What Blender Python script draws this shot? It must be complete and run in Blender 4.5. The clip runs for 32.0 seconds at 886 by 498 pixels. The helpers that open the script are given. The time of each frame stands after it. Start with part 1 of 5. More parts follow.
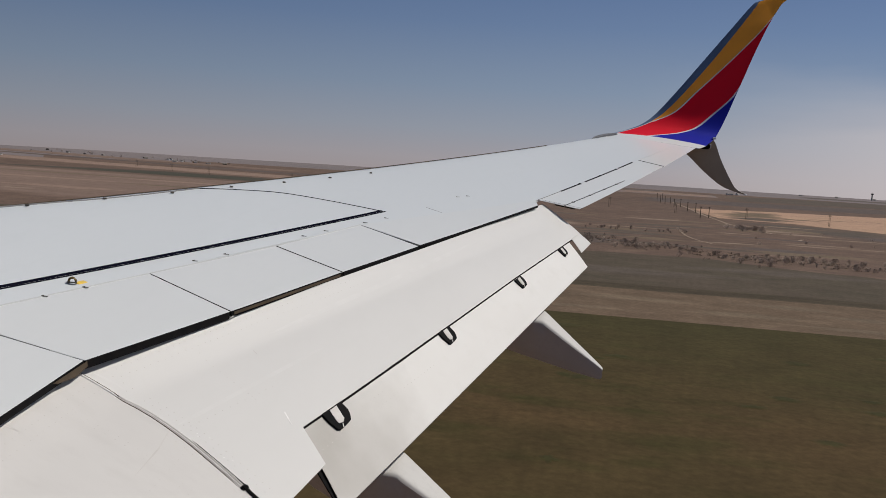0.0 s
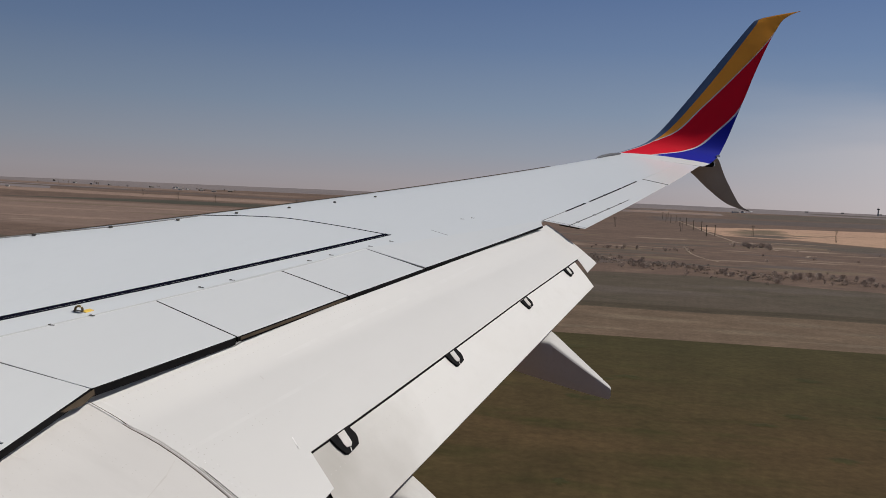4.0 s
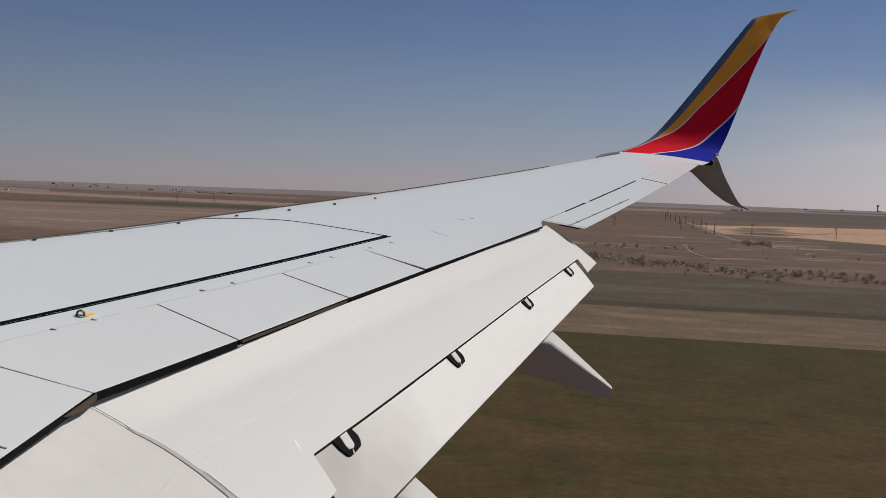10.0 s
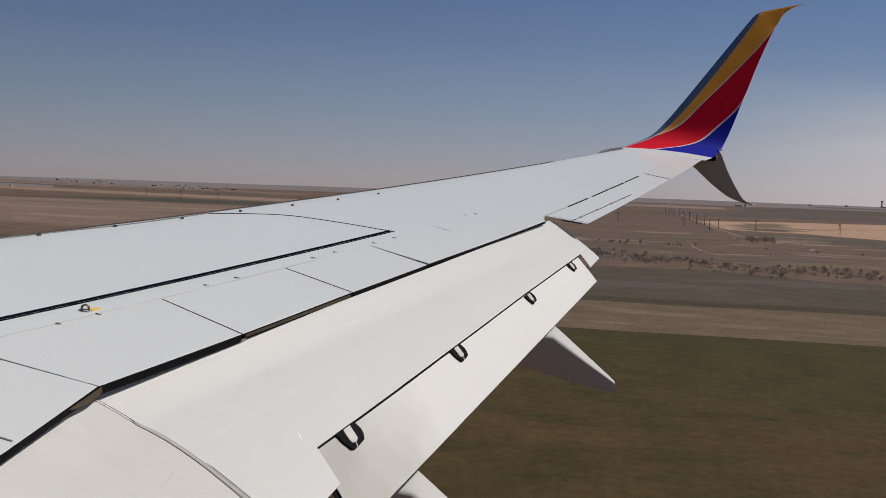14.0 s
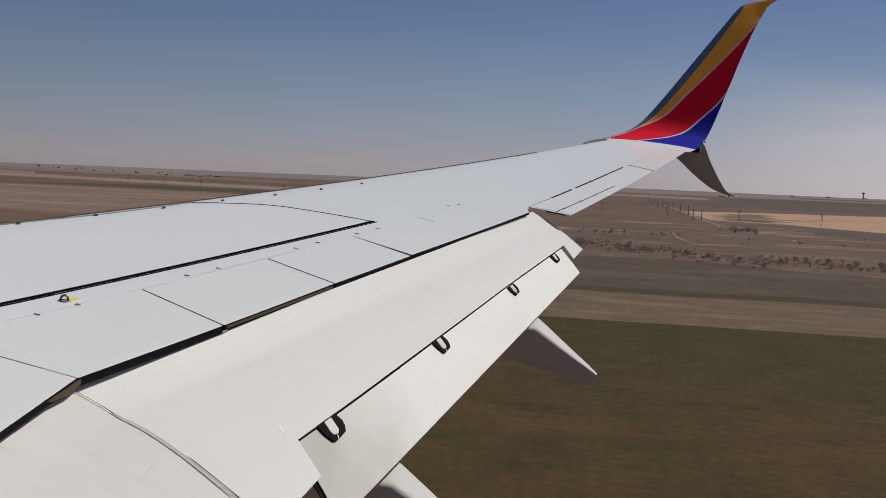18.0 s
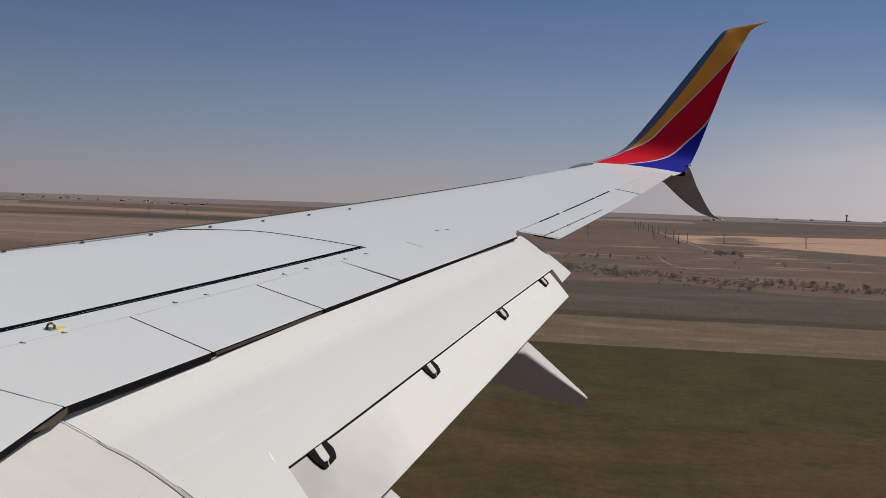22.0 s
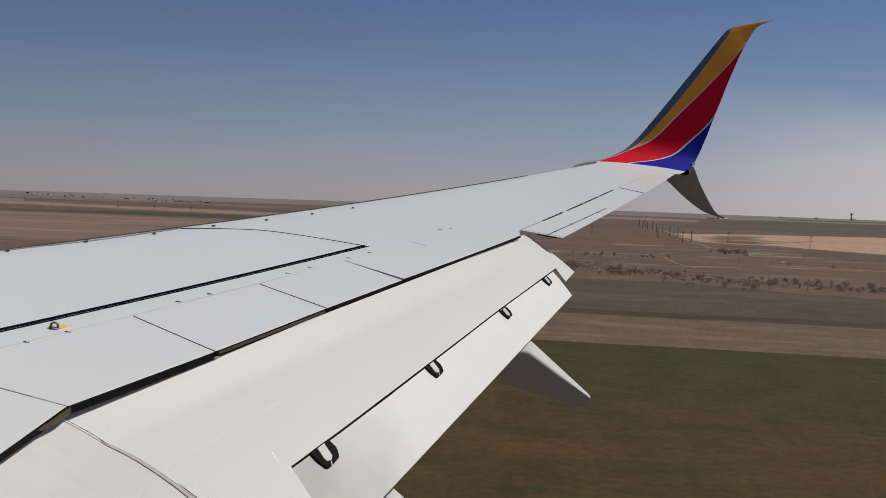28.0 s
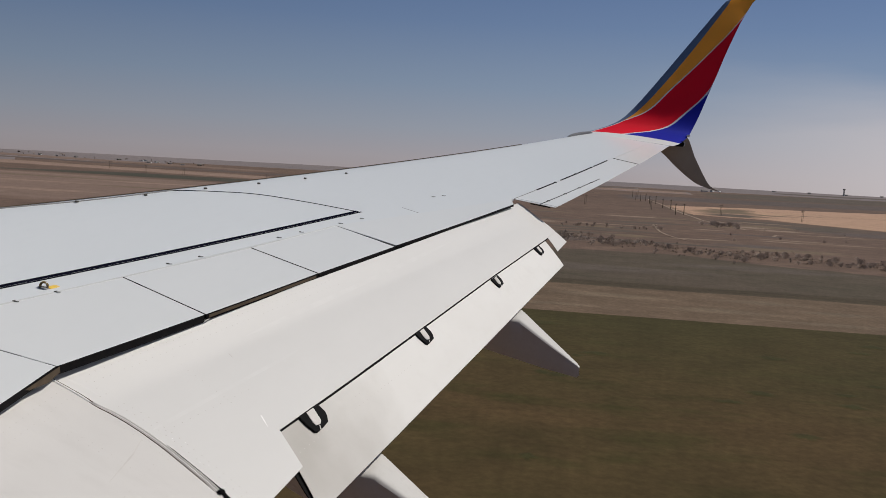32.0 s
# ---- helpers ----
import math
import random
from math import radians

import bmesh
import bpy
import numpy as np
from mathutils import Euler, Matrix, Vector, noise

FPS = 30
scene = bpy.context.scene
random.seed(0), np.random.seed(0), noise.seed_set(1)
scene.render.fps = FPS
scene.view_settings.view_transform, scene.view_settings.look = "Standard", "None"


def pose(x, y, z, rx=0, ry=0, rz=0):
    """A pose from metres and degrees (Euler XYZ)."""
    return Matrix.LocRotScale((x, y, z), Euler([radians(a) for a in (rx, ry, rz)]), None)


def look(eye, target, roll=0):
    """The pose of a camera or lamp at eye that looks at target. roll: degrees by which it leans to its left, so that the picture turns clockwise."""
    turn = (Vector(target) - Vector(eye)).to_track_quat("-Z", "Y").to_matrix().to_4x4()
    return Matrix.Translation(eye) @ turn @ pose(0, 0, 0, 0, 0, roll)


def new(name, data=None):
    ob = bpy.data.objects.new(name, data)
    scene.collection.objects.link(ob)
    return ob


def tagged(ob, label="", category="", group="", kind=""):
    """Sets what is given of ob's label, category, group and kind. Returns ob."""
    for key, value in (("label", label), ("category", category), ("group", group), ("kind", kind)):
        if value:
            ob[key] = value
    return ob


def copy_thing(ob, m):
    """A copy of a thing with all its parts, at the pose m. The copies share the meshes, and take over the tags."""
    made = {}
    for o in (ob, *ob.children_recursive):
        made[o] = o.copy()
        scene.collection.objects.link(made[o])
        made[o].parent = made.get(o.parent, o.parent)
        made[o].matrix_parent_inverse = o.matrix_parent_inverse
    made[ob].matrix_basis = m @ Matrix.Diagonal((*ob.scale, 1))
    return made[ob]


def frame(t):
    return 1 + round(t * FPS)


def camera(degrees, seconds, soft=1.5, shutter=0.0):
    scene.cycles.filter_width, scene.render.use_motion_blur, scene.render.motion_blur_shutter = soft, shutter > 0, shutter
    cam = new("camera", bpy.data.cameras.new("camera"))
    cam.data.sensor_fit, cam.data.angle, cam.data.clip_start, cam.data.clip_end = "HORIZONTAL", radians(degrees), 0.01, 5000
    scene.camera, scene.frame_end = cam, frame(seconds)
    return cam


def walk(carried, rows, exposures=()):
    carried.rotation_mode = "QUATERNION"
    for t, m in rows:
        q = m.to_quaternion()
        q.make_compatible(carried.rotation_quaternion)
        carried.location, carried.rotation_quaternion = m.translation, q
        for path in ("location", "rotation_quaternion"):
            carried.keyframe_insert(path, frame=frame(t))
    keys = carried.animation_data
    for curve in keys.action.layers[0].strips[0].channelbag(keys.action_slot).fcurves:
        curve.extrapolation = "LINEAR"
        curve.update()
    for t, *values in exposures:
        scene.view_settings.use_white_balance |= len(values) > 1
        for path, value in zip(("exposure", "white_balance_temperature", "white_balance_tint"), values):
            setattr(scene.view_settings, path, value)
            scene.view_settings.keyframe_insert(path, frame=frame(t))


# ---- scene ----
cam = camera(51.47, 32.0, soft=0.6)

ALT = 50.0                       # height of the eye over the plain
AIR = pose(0, 0, ALT, -0.65, 0, 0)  # the aeroplane's own axes: x aft, y outboard, z up

# seconds, place in the aeroplane's axes, yaw, pitch, roll
ROWS = [
    (0.0, -0.014, 1.600, -0.000, 9.03, -4.36, 3.73), (0.5, -0.018, 1.587, -0.001, 9.04, -4.60, 3.41),
    (1.0, -0.011, 1.597, 0.011, 9.09, -4.20, 3.52), (1.5, -0.013, 1.603, 0.002, 9.08, -4.16, 3.16),
    (2.0, -0.008, 1.580, 0.003, 9.45, -4.14, 2.02), (2.5, -0.010, 1.573, 0.013, 9.75, -3.14, 1.26),
    (3.0, -0.013, 1.575, -0.006, 9.68, -2.24, 1.42), (3.5, -0.004, 1.598, -0.009, 9.49, -2.96, 2.29),
    (5.5, -0.011, 1.598, -0.006, 9.51, -2.68, 2.91), (6.0, -0.002, 1.584, -0.004, 9.55, -3.19, 2.84),
    (6.5, -0.001, 1.589, 0.000, 9.56, -3.51, 3.01), (7.0, 0.004, 1.568, 0.003, 9.75, -3.59, 3.06),
    (7.5, 0.002, 1.578, 0.007, 9.68, -3.84, 3.21), (8.0, -0.006, 1.598, -0.008, 9.34, -3.81, 3.09),
    (8.5, -0.000, 1.589, -0.013, 9.21, -4.63, 2.60), (9.0, 0.003, 1.576, 0.009, 9.42, -4.30, 2.14),
    (9.5, -0.002, 1.581, 0.011, 9.50, -3.50, 2.17), (10.0, -0.009, 1.586, 0.001, 9.48, -2.93, 2.19),
    (10.5, -0.010, 1.596, -0.008, 9.38, -3.36, 2.04), (11.0, -0.006, 1.600, -0.009, 9.37, -4.47, 1.77),
    (11.5, -0.005, 1.601, -0.011, 9.31, -4.18, 1.33), (12.0, 0.000, 1.597, 0.003, 9.24, -4.33, 1.61),
    (12.5, -0.006, 1.579, -0.005, 8.99, -4.24, 1.72), (13.0, 0.000, 1.597, 0.000, 9.21, -3.88, 2.45),
    (13.5, 0.004, 1.580, 0.010, 9.57, -3.38, 2.37), (14.0, -0.002, 1.567, -0.007, 9.68, -3.19, 2.16),
    (14.5, -0.005, 1.583, -0.011, 9.56, -3.15, 1.97), (16.5, -0.003, 1.577, 0.003, 9.67, -3.16, 1.24),
    (17.0, -0.003, 1.573, -0.005, 9.33, -2.88, 1.80), (17.5, -0.001, 1.593, -0.000, 8.96, -3.40, 2.15),
    (18.0, 0.006, 1.583, 0.013, 8.68, -3.85, 2.54), (18.5, -0.004, 1.600, 0.010, 8.46, -3.12, 2.68),
    (19.0, 0.001, 1.592, -0.005, 8.32, -3.34, 2.17), (19.5, -0.004, 1.584, 0.002, 8.29, -3.70, 2.46),
    (20.0, -0.010, 1.596, -0.016, 8.13, -3.06, 2.77), (20.5, -0.007, 1.603, -0.001, 7.93, -2.84, 2.52),
    (21.0, -0.003, 1.586, 0.001, 7.98, -3.14, 2.24), (21.5, -0.006, 1.583, 0.013, 8.14, -2.78, 2.09),
    (22.0, -0.013, 1.592, 0.001, 7.92, -2.21, 2.07), (22.5, 0.002, 1.597, -0.003, 7.68, -2.84, 1.41),
    (23.0, 0.001, 1.591, 0.000, 7.57, -2.88, 0.45), (23.5, -0.002, 1.582, 0.010, 7.71, -2.06, -0.12),
    (24.0, -0.005, 1.598, -0.006, 7.68, -2.54, 0.22), (24.5, -0.005, 1.605, -0.005, 7.66, -3.66, 0.94),
    (26.5, -0.006, 1.599, 0.003, 7.82, -3.57, 1.92), (27.0, -0.008, 1.587, 0.015, 8.01, -3.60, 1.73),
    (27.5, -0.001, 1.591, 0.023, 8.25, -2.79, 1.65), (28.0, -0.007, 1.594, 0.009, 8.16, -2.33, 2.09),
    (28.5, -0.004, 1.589, 0.015, 8.05, -2.42, 2.84), (29.0, -0.008, 1.594, -0.006, 7.81, -2.69, 3.03),
    (29.5, -0.009, 1.594, 0.008, 7.64, -3.39, 2.56), (30.0, -0.006, 1.603, -0.006, 7.46, -3.30, 1.57),
    (30.5, -0.005, 1.595, -0.000, 7.42, -2.97, 1.40), (31.0, -0.013, 1.596, 0.012, 7.59, -2.54, 2.02),
    (31.5, -0.009, 1.588, 0.003, 7.72, -3.32, 2.88), (32.0, -0.007, 1.609, 0.007, 7.60, -4.33, 3.25)
]


def view(x, y, z, yaw, pitch, roll):
    return AIR @ pose(x, y, z, 0, 0, yaw) @ pose(0, 0, 0, 90 + pitch, 0, 0) @ pose(0, 0, 0, 0, 0, roll)


walk(cam, [(t, view(*r)) for t, *r in ROWS], exposures=[(0.0, 0.0), (32.0, 0.0)])

# ---- light ----
SUN_DIR = Vector((0.58, 0.185, 0.79)).normalized()   # towards the sun: aft, outboard and high
SUN_ELEV = math.asin(SUN_DIR.z)
world = bpy.data.worlds.new("hazy_sky")
scene.world = world
world.use_nodes = True
wn = world.node_tree.nodes
wl = world.node_tree.links
wn.clear()
sky = wn.new("ShaderNodeTexSky")
sky.sky_type = "NISHITA"
sky.sun_disc = False
sky.sun_elevation = SUN_ELEV
sky.sun_rotation = math.atan2(SUN_DIR.x, SUN_DIR.y)
sky.altitude = 400
sky.air_density = 1.0
sky.dust_density = 2.0
sky.ozone_density = 2.0
bg = wn.new("ShaderNodeBackground")
bg.inputs["Strength"].default_value = 0.05
wo = wn.new("ShaderNodeOutputWorld")
wl.new(sky.outputs["Color"], bg.inputs["Color"])
wl.new(bg.outputs["Background"], wo.inputs["Surface"])

sun = new("sun", bpy.data.lights.new("sun", "SUN"))
sun.data.energy = 3.5
sun.data.angle = radians(0.6)
sun.data.color = (1.0, 0.95, 0.87)
sun.matrix_world = look(SUN_DIR * 400 + Vector((0, 0, ALT)), (0, 0, ALT))

# ---- hazy sky near the horizon, a wall of air far beyond the plain ----
def sky_backdrop():
    m = bpy.data.materials.new("haze_sky")
    m.use_nodes = True
    n, l = m.node_tree.nodes, m.node_tree.links
    n.clear()
    tc = n.new("ShaderNodeTexCoord")
    sp = n.new("ShaderNodeSeparateXYZ")
    l.new(tc.outputs["Object"], sp.inputs["Vector"])
    wv = n.new("ShaderNodeTexNoise")            # long soft streaks of thin cloud
    wv.inputs["Scale"].default_value = 1.0
    wv.inputs["Detail"].default_value = 5
    mp = n.new("ShaderNodeMapping")
    mp.inputs["Scale"].default_value = (0.0006, 0.0006, 0.004)
    l.new(tc.outputs["Object"], mp.inputs["Vector"])
    l.new(mp.outputs["Vector"], wv.inputs["Vector"])
    up = n.new("ShaderNodeMapRange")
    up.inputs["From Min"].default_value, up.inputs["From Max"].default_value = 0, 1450
    l.new(sp.outputs["Z"], up.inputs["Value"])
    ramp = n.new("ShaderNodeValToRGB")
    stops = [(0.0, (0.326, 0.290, 0.298)), (0.05, (0.324, 0.302, 0.322)), (0.16, (0.268, 0.292, 0.344)), (0.32, (0.196, 0.252, 0.342)), (0.55, (0.126, 0.188, 0.312)), (0.78, (0.087, 0.142, 0.275)), (1.0, (0.072, 0.120, 0.246))]
    while len(ramp.color_ramp.elements) < len(stops):
        ramp.color_ramp.elements.new(0.5)
    for e, (p, c) in zip(ramp.color_ramp.elements, stops):
        e.position, e.color = p, (*c, 1)
    l.new(up.outputs["Result"], ramp.inputs["Fac"])
    # the paler bank of haze towards the sun's side
    side = n.new("ShaderNodeMapRange")
    side.inputs["From Min"].default_value, side.inputs["From Max"].default_value = 200, 2200
    l.new(sp.outputs["X"], side.inputs["Value"])
    low = n.new("ShaderNodeMapRange")
    low.inputs["From Min"].default_value, low.inputs["From Max"].default_value = 600, 240
    drop = n.new("ShaderNodeMath")
    drop.operation = "MULTIPLY_ADD"
    drop.inputs[1].default_value, drop.inputs[2].default_value = 420.0, -210.0
    l.new(wv.outputs["Fac"], drop.inputs[0])
    add = n.new("ShaderNodeMath")
    add.operation = "ADD"
    l.new(sp.outputs["Z"], add.inputs[0])
    l.new(drop.outputs["Value"], add.inputs[1])
    l.new(add.outputs["Value"], low.inputs["Value"])
    both = n.new("ShaderNodeMath")
    both.operation = "MULTIPLY"
    l.new(side.outputs["Result"], both.inputs[0])
    l.new(low.outputs["Result"], both.inputs[1])
    mix = n.new("ShaderNodeMix")
    mix.data_type = "RGBA"
    l.new(both.outputs["Value"], mix.inputs["Factor"])
    l.new(ramp.outputs["Color"], mix.inputs["A"])
    mix.inputs["B"].default_value = (0.46, 0.425, 0.432, 1)
    glow = n.new("ShaderNodeMapRange")           # brighter air towards the sun's side
    glow.inputs["From Min"].default_value, glow.inputs["From Max"].default_value = -3200, 1600
    glow.inputs["To Min"].default_value, glow.inputs["To Max"].default_value = 0.84, 1.23
    l.new(sp.outputs["X"], glow.inputs["Value"])
    em = n.new("ShaderNodeEmission")
    l.new(glow.outputs["Result"], em.inputs["Strength"])
    l.new(mix.outputs["Result"], em.inputs["Color"])
    out = n.new("ShaderNodeOutputMaterial")
    l.new(em.outputs["Emission"], out.inputs["Surface"])
    me = bpy.data.meshes.new("backdrop")
    k, r, h = 96, 4955.0, 1450.0
    vs = [(r * math.cos(math.tau * i / k), r * math.sin(math.tau * i / k), z) for z in (-60.0, h) for i in range(k)]
    me.from_pydata(vs, [], [(i, (i + 1) % k, k + (i + 1) % k, k + i) for i in range(k)])
    me.materials.append(m)
    ob = new("backdrop", me)
    ob.location.z = 31.0
    tagged(ob, "hazy blue sky paling to mauve at the horizon", "sky", kind="structure")


sky_backdrop()

# ---- materials ----
def material(name, base, rough=0.5, metal=0.0, second=None, scale=3.0, amount=1.0, stretch=(1, 1, 1),
             fine=None, fine_scale=60.0, bump=0.0, bump_scale=80.0, spec=0.5, coat=0.0, coords="Object", detail=6.0):
    """A paint or soil with stains at two scales and a fine relief."""
    m = bpy.data.materials.new(name)
    m.use_nodes = True
    n, l = m.node_tree.nodes, m.node_tree.links
    b = n["Principled BSDF"]
    b.inputs["Roughness"].default_value = rough
    b.inputs["Metallic"].default_value = metal
    b.inputs["Specular IOR Level"].default_value = spec
    b.inputs["Coat Weight"].default_value = coat
    b.inputs["Coat Roughness"].default_value = 0.15
    tc = n.new("ShaderNodeTexCoord")
    mp = n.new("ShaderNodeMapping")
    mp.inputs["Scale"].default_value = stretch
    l.new(tc.outputs[coords], mp.inputs["Vector"])
    colour = None

    def noise_mix(a_socket, a_value, c2, sc, lo, hi, det):
        t = n.new("ShaderNodeTexNoise")
        t.inputs["Scale"].default_value = sc
        t.inputs["Detail"].default_value = det
        t.inputs["Roughness"].default_value = 0.6
        l.new(mp.outputs["Vector"], t.inputs["Vector"])
        r = n.new("ShaderNodeMapRange")
        r.inputs["From Min"].default_value, r.inputs["From Max"].default_value = lo, hi
        l.new(t.outputs["Fac"], r.inputs["Value"])
        k = n.new("ShaderNodeMath")
        k.operation = "MULTIPLY"
        k.inputs[1].default_value = amount
        l.new(r.outputs["Result"], k.inputs[0])
        x = n.new("ShaderNodeMix")
        x.data_type = "RGBA"
        l.new(k.outputs["Value"], x.inputs["Factor"])
        if a_socket:
            l.new(a_socket, x.inputs["A"])
        else:
            x.inputs["A"].default_value = (*a_value, 1)
        x.inputs["B"].default_value = (*c2, 1)
        return x.outputs["Result"]

    if second:
        colour = noise_mix(None, base, second, scale, 0.38, 0.66, detail)
    if fine:
        colour = noise_mix(colour, base, fine, fine_scale, 0.5, 0.75, 3.0)
    if colour:
        l.new(colour, b.inputs["Base Color"])
    else:
        b.inputs["Base Color"].default_value = (*base, 1)
    if bump:
        t = n.new("ShaderNodeTexNoise")
        t.inputs["Scale"].default_value = bump_scale
        t.inputs["Detail"].default_value = 4
        l.new(mp.outputs["Vector"], t.inputs["Vector"])
        bp = n.new("ShaderNodeBump")
        bp.inputs["Strength"].default_value = bump
        bp.inputs["Distance"].default_value = 0.01
        l.new(t.outputs["Fac"], bp.inputs["Height"])
        l.new(bp.outputs["Normal"], b.inputs["Normal"])
    return m


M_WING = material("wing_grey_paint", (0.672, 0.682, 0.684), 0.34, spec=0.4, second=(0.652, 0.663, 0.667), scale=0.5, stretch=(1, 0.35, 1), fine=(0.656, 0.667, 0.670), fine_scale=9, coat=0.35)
M_FLAP = material("flap_white_paint", (0.612, 0.602, 0.591), 0.42, spec=0.45, second=(0.586, 0.576, 0.565), scale=0.8, stretch=(0.7, 0.4, 1), fine=(0.595, 0.585, 0.573), fine_scale=7, coat=0.15)
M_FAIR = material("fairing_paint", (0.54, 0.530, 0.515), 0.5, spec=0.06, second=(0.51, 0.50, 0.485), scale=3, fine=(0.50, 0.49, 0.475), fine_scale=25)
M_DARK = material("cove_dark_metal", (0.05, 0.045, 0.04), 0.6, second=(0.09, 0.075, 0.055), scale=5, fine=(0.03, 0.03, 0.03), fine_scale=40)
M_RUBBER = material("black_rubber", (0.006, 0.006, 0.007), 0.7, spec=0.05, second=(0.011, 0.010, 0.010), scale=20)
M_STRIPE = material("walkway_black_paint", (0.004, 0.0045, 0.010), 0.95, spec=0.0, second=(0.007, 0.0075, 0.015), scale=8)
M_LINE = material("panel_gap_sealant", (0.16, 0.16, 0.165), 0.8, spec=0.1, second=(0.24, 0.24, 0.24), scale=6)
M_YELLOW_FIT = material("yellow_fitting_paint", (0.78, 0.50, 0.05), 0.5, second=(0.70, 0.50, 0.16), scale=40)
M_BLUEGREY = material("winglet_bluegrey_edge", (0.095, 0.145, 0.24), 0.45, spec=0.25, second=(0.08, 0.125, 0.21), scale=2)
M_YELLOW = material("winglet_yellow_paint", (0.90, 0.36, 0.045), 0.45, spec=0.08, second=(0.82, 0.335, 0.045), scale=2)
M_RED = material("winglet_red_paint", (0.64, 0.006, 0.022), 0.45, spec=0.09, second=(0.66, 0.005, 0.022), scale=2)
M_BLUE = material("winglet_blue_paint", (0.013, 0.019, 0.31), 0.45, spec=0.06, second=(0.012, 0.018, 0.29), scale=2)
M_SILVER = material("winglet_silver_line", (0.62, 0.62, 0.66), 0.5, spec=0.2, second=(0.57, 0.57, 0.61), scale=3)
M_SCIM = material("scimitar_grey_paint", (0.37, 0.335, 0.275), 0.4, second=(0.33, 0.30, 0.245), scale=3)
M_HULL = material("fuselage_blue_paint", (0.022, 0.030, 0.10), 0.5, second=(0.02, 0.026, 0.085), scale=1)
M_RIVET = material("rivet_heads", (0.47, 0.45, 0.43), 0.6, spec=0.1, second=(0.55, 0.53, 0.515), scale=5)
M_SEAM = material("faint_joint_filler", (0.50, 0.505, 0.505), 0.6, spec=0.2, second=(0.56, 0.565, 0.565), scale=4, stretch=(1, 1, 1))
M_PALESEAL = material("pale_joint_strip", (0.60, 0.575, 0.56), 0.5, spec=0.2, second=(0.52, 0.49, 0.475), scale=10)
M_BROWN = material("brown_seal_strip", (0.095, 0.072, 0.050), 0.8, spec=0.1, second=(0.065, 0.050, 0.036), scale=6)
M_BRIGHTWHITE = material("bright_white_and_glint_paint", (0.85, 0.84, 0.83), 0.3, spec=0.4, second=(0.78, 0.77, 0.755), scale=14)
M_HOUSING = material("dark_grey_housing", (0.055, 0.060, 0.072), 0.45, second=(0.075, 0.080, 0.092), scale=9)
# flap paint a little brighter, for reflections painted as bands
M_SHEEN = material("painted_sheen", (0.624, 0.614, 0.603), 0.40, spec=0.48, second=(0.600, 0.590, 0.579), scale=6, coat=0.2)
M_CREASE = material("crease_in_paint", (0.50, 0.48, 0.465), 0.6, spec=0.1, second=(0.55, 0.53, 0.515), scale=9)
M_AFT = material("aft_flap_paint", (0.660, 0.650, 0.636), 0.52, spec=0.25, second=(0.640, 0.628, 0.612), scale=1.6, stretch=(0.8, 0.6, 1), fine=(0.632, 0.620, 0.603), fine_scale=9)
# flap paint toned down to stand for the weaker light inboard
M_INNERFLAP = material("dimmed_flap_paint", (0.548, 0.532, 0.518), 0.45, spec=0.4, second=(0.520, 0.503, 0.489), scale=1.1, stretch=(0.35, 1.2, 1), fine=(0.515, 0.498, 0.484), fine_scale=6)
M_RINGPAINT = material("worn_ring_paint", (0.30, 0.19, 0.03), 0.5, second=(0.07, 0.05, 0.03), scale=60)
# wing paint again, the sky's blue and its dimmer light put into the colour
M_SKIN = material("wing_paint_sky_tint", (0.660, 0.681, 0.696), 0.34, spec=0.4, second=(0.640, 0.662, 0.678), scale=0.5, stretch=(1, 0.35, 1), fine=(0.644, 0.666, 0.680), fine_scale=9, coat=0.35)

def grime_and_shade(m, centre, radius, tint, amount):
    """Oily dirt and painted shade that spread from a fitting, broken up by runs and blotches."""
    n, l = m.node_tree.nodes, m.node_tree.links
    shader = n["Principled BSDF"]
    colour = shader.inputs["Base Color"].links[0].from_socket
    tc = n.new("ShaderNodeTexCoord")
    off = n.new("ShaderNodeVectorMath")
    off.operation = "DISTANCE"
    l.new(tc.outputs["Object"], off.inputs[0])
    off.inputs[1].default_value = centre
    t = n.new("ShaderNodeTexNoise")
    t.inputs["Scale"].default_value = 2.6
    t.inputs["Detail"].default_value = 5
    l.new(tc.outputs["Object"], t.inputs["Vector"])
    ma = n.new("ShaderNodeMath")
    ma.operation = "MULTIPLY_ADD"
    ma.inputs[1].default_value = 0.8 * radius
    l.new(t.outputs["Fac"], ma.inputs[0])
    l.new(off.outputs["Value"], ma.inputs[2])
    k = n.new("ShaderNodeMapRange")
    k.inputs["From Min"].default_value, k.inputs["From Max"].default_value = 0.35 * radius, 1.4 * radius
    k.inputs["To Min"].default_value, k.inputs["To Max"].default_value = amount, 0.0
    l.new(ma.outputs["Value"], k.inputs["Value"])
    x = n.new("ShaderNodeMix")
    x.data_type = "RGBA"
    l.new(k.outputs["Result"], x.inputs["Factor"])
    l.new(colour, x.inputs["A"])
    x.inputs["B"].default_value = (*tint, 1)
    l.new(x.outputs["Result"], shader.inputs["Base Color"])


# soot and the flap end's shadow, both put into the colour
grime_and_shade(M_AFT, (-1.36, 6.50, -1.50), 1.08, (0.31, 0.29, 0.265), 0.80)

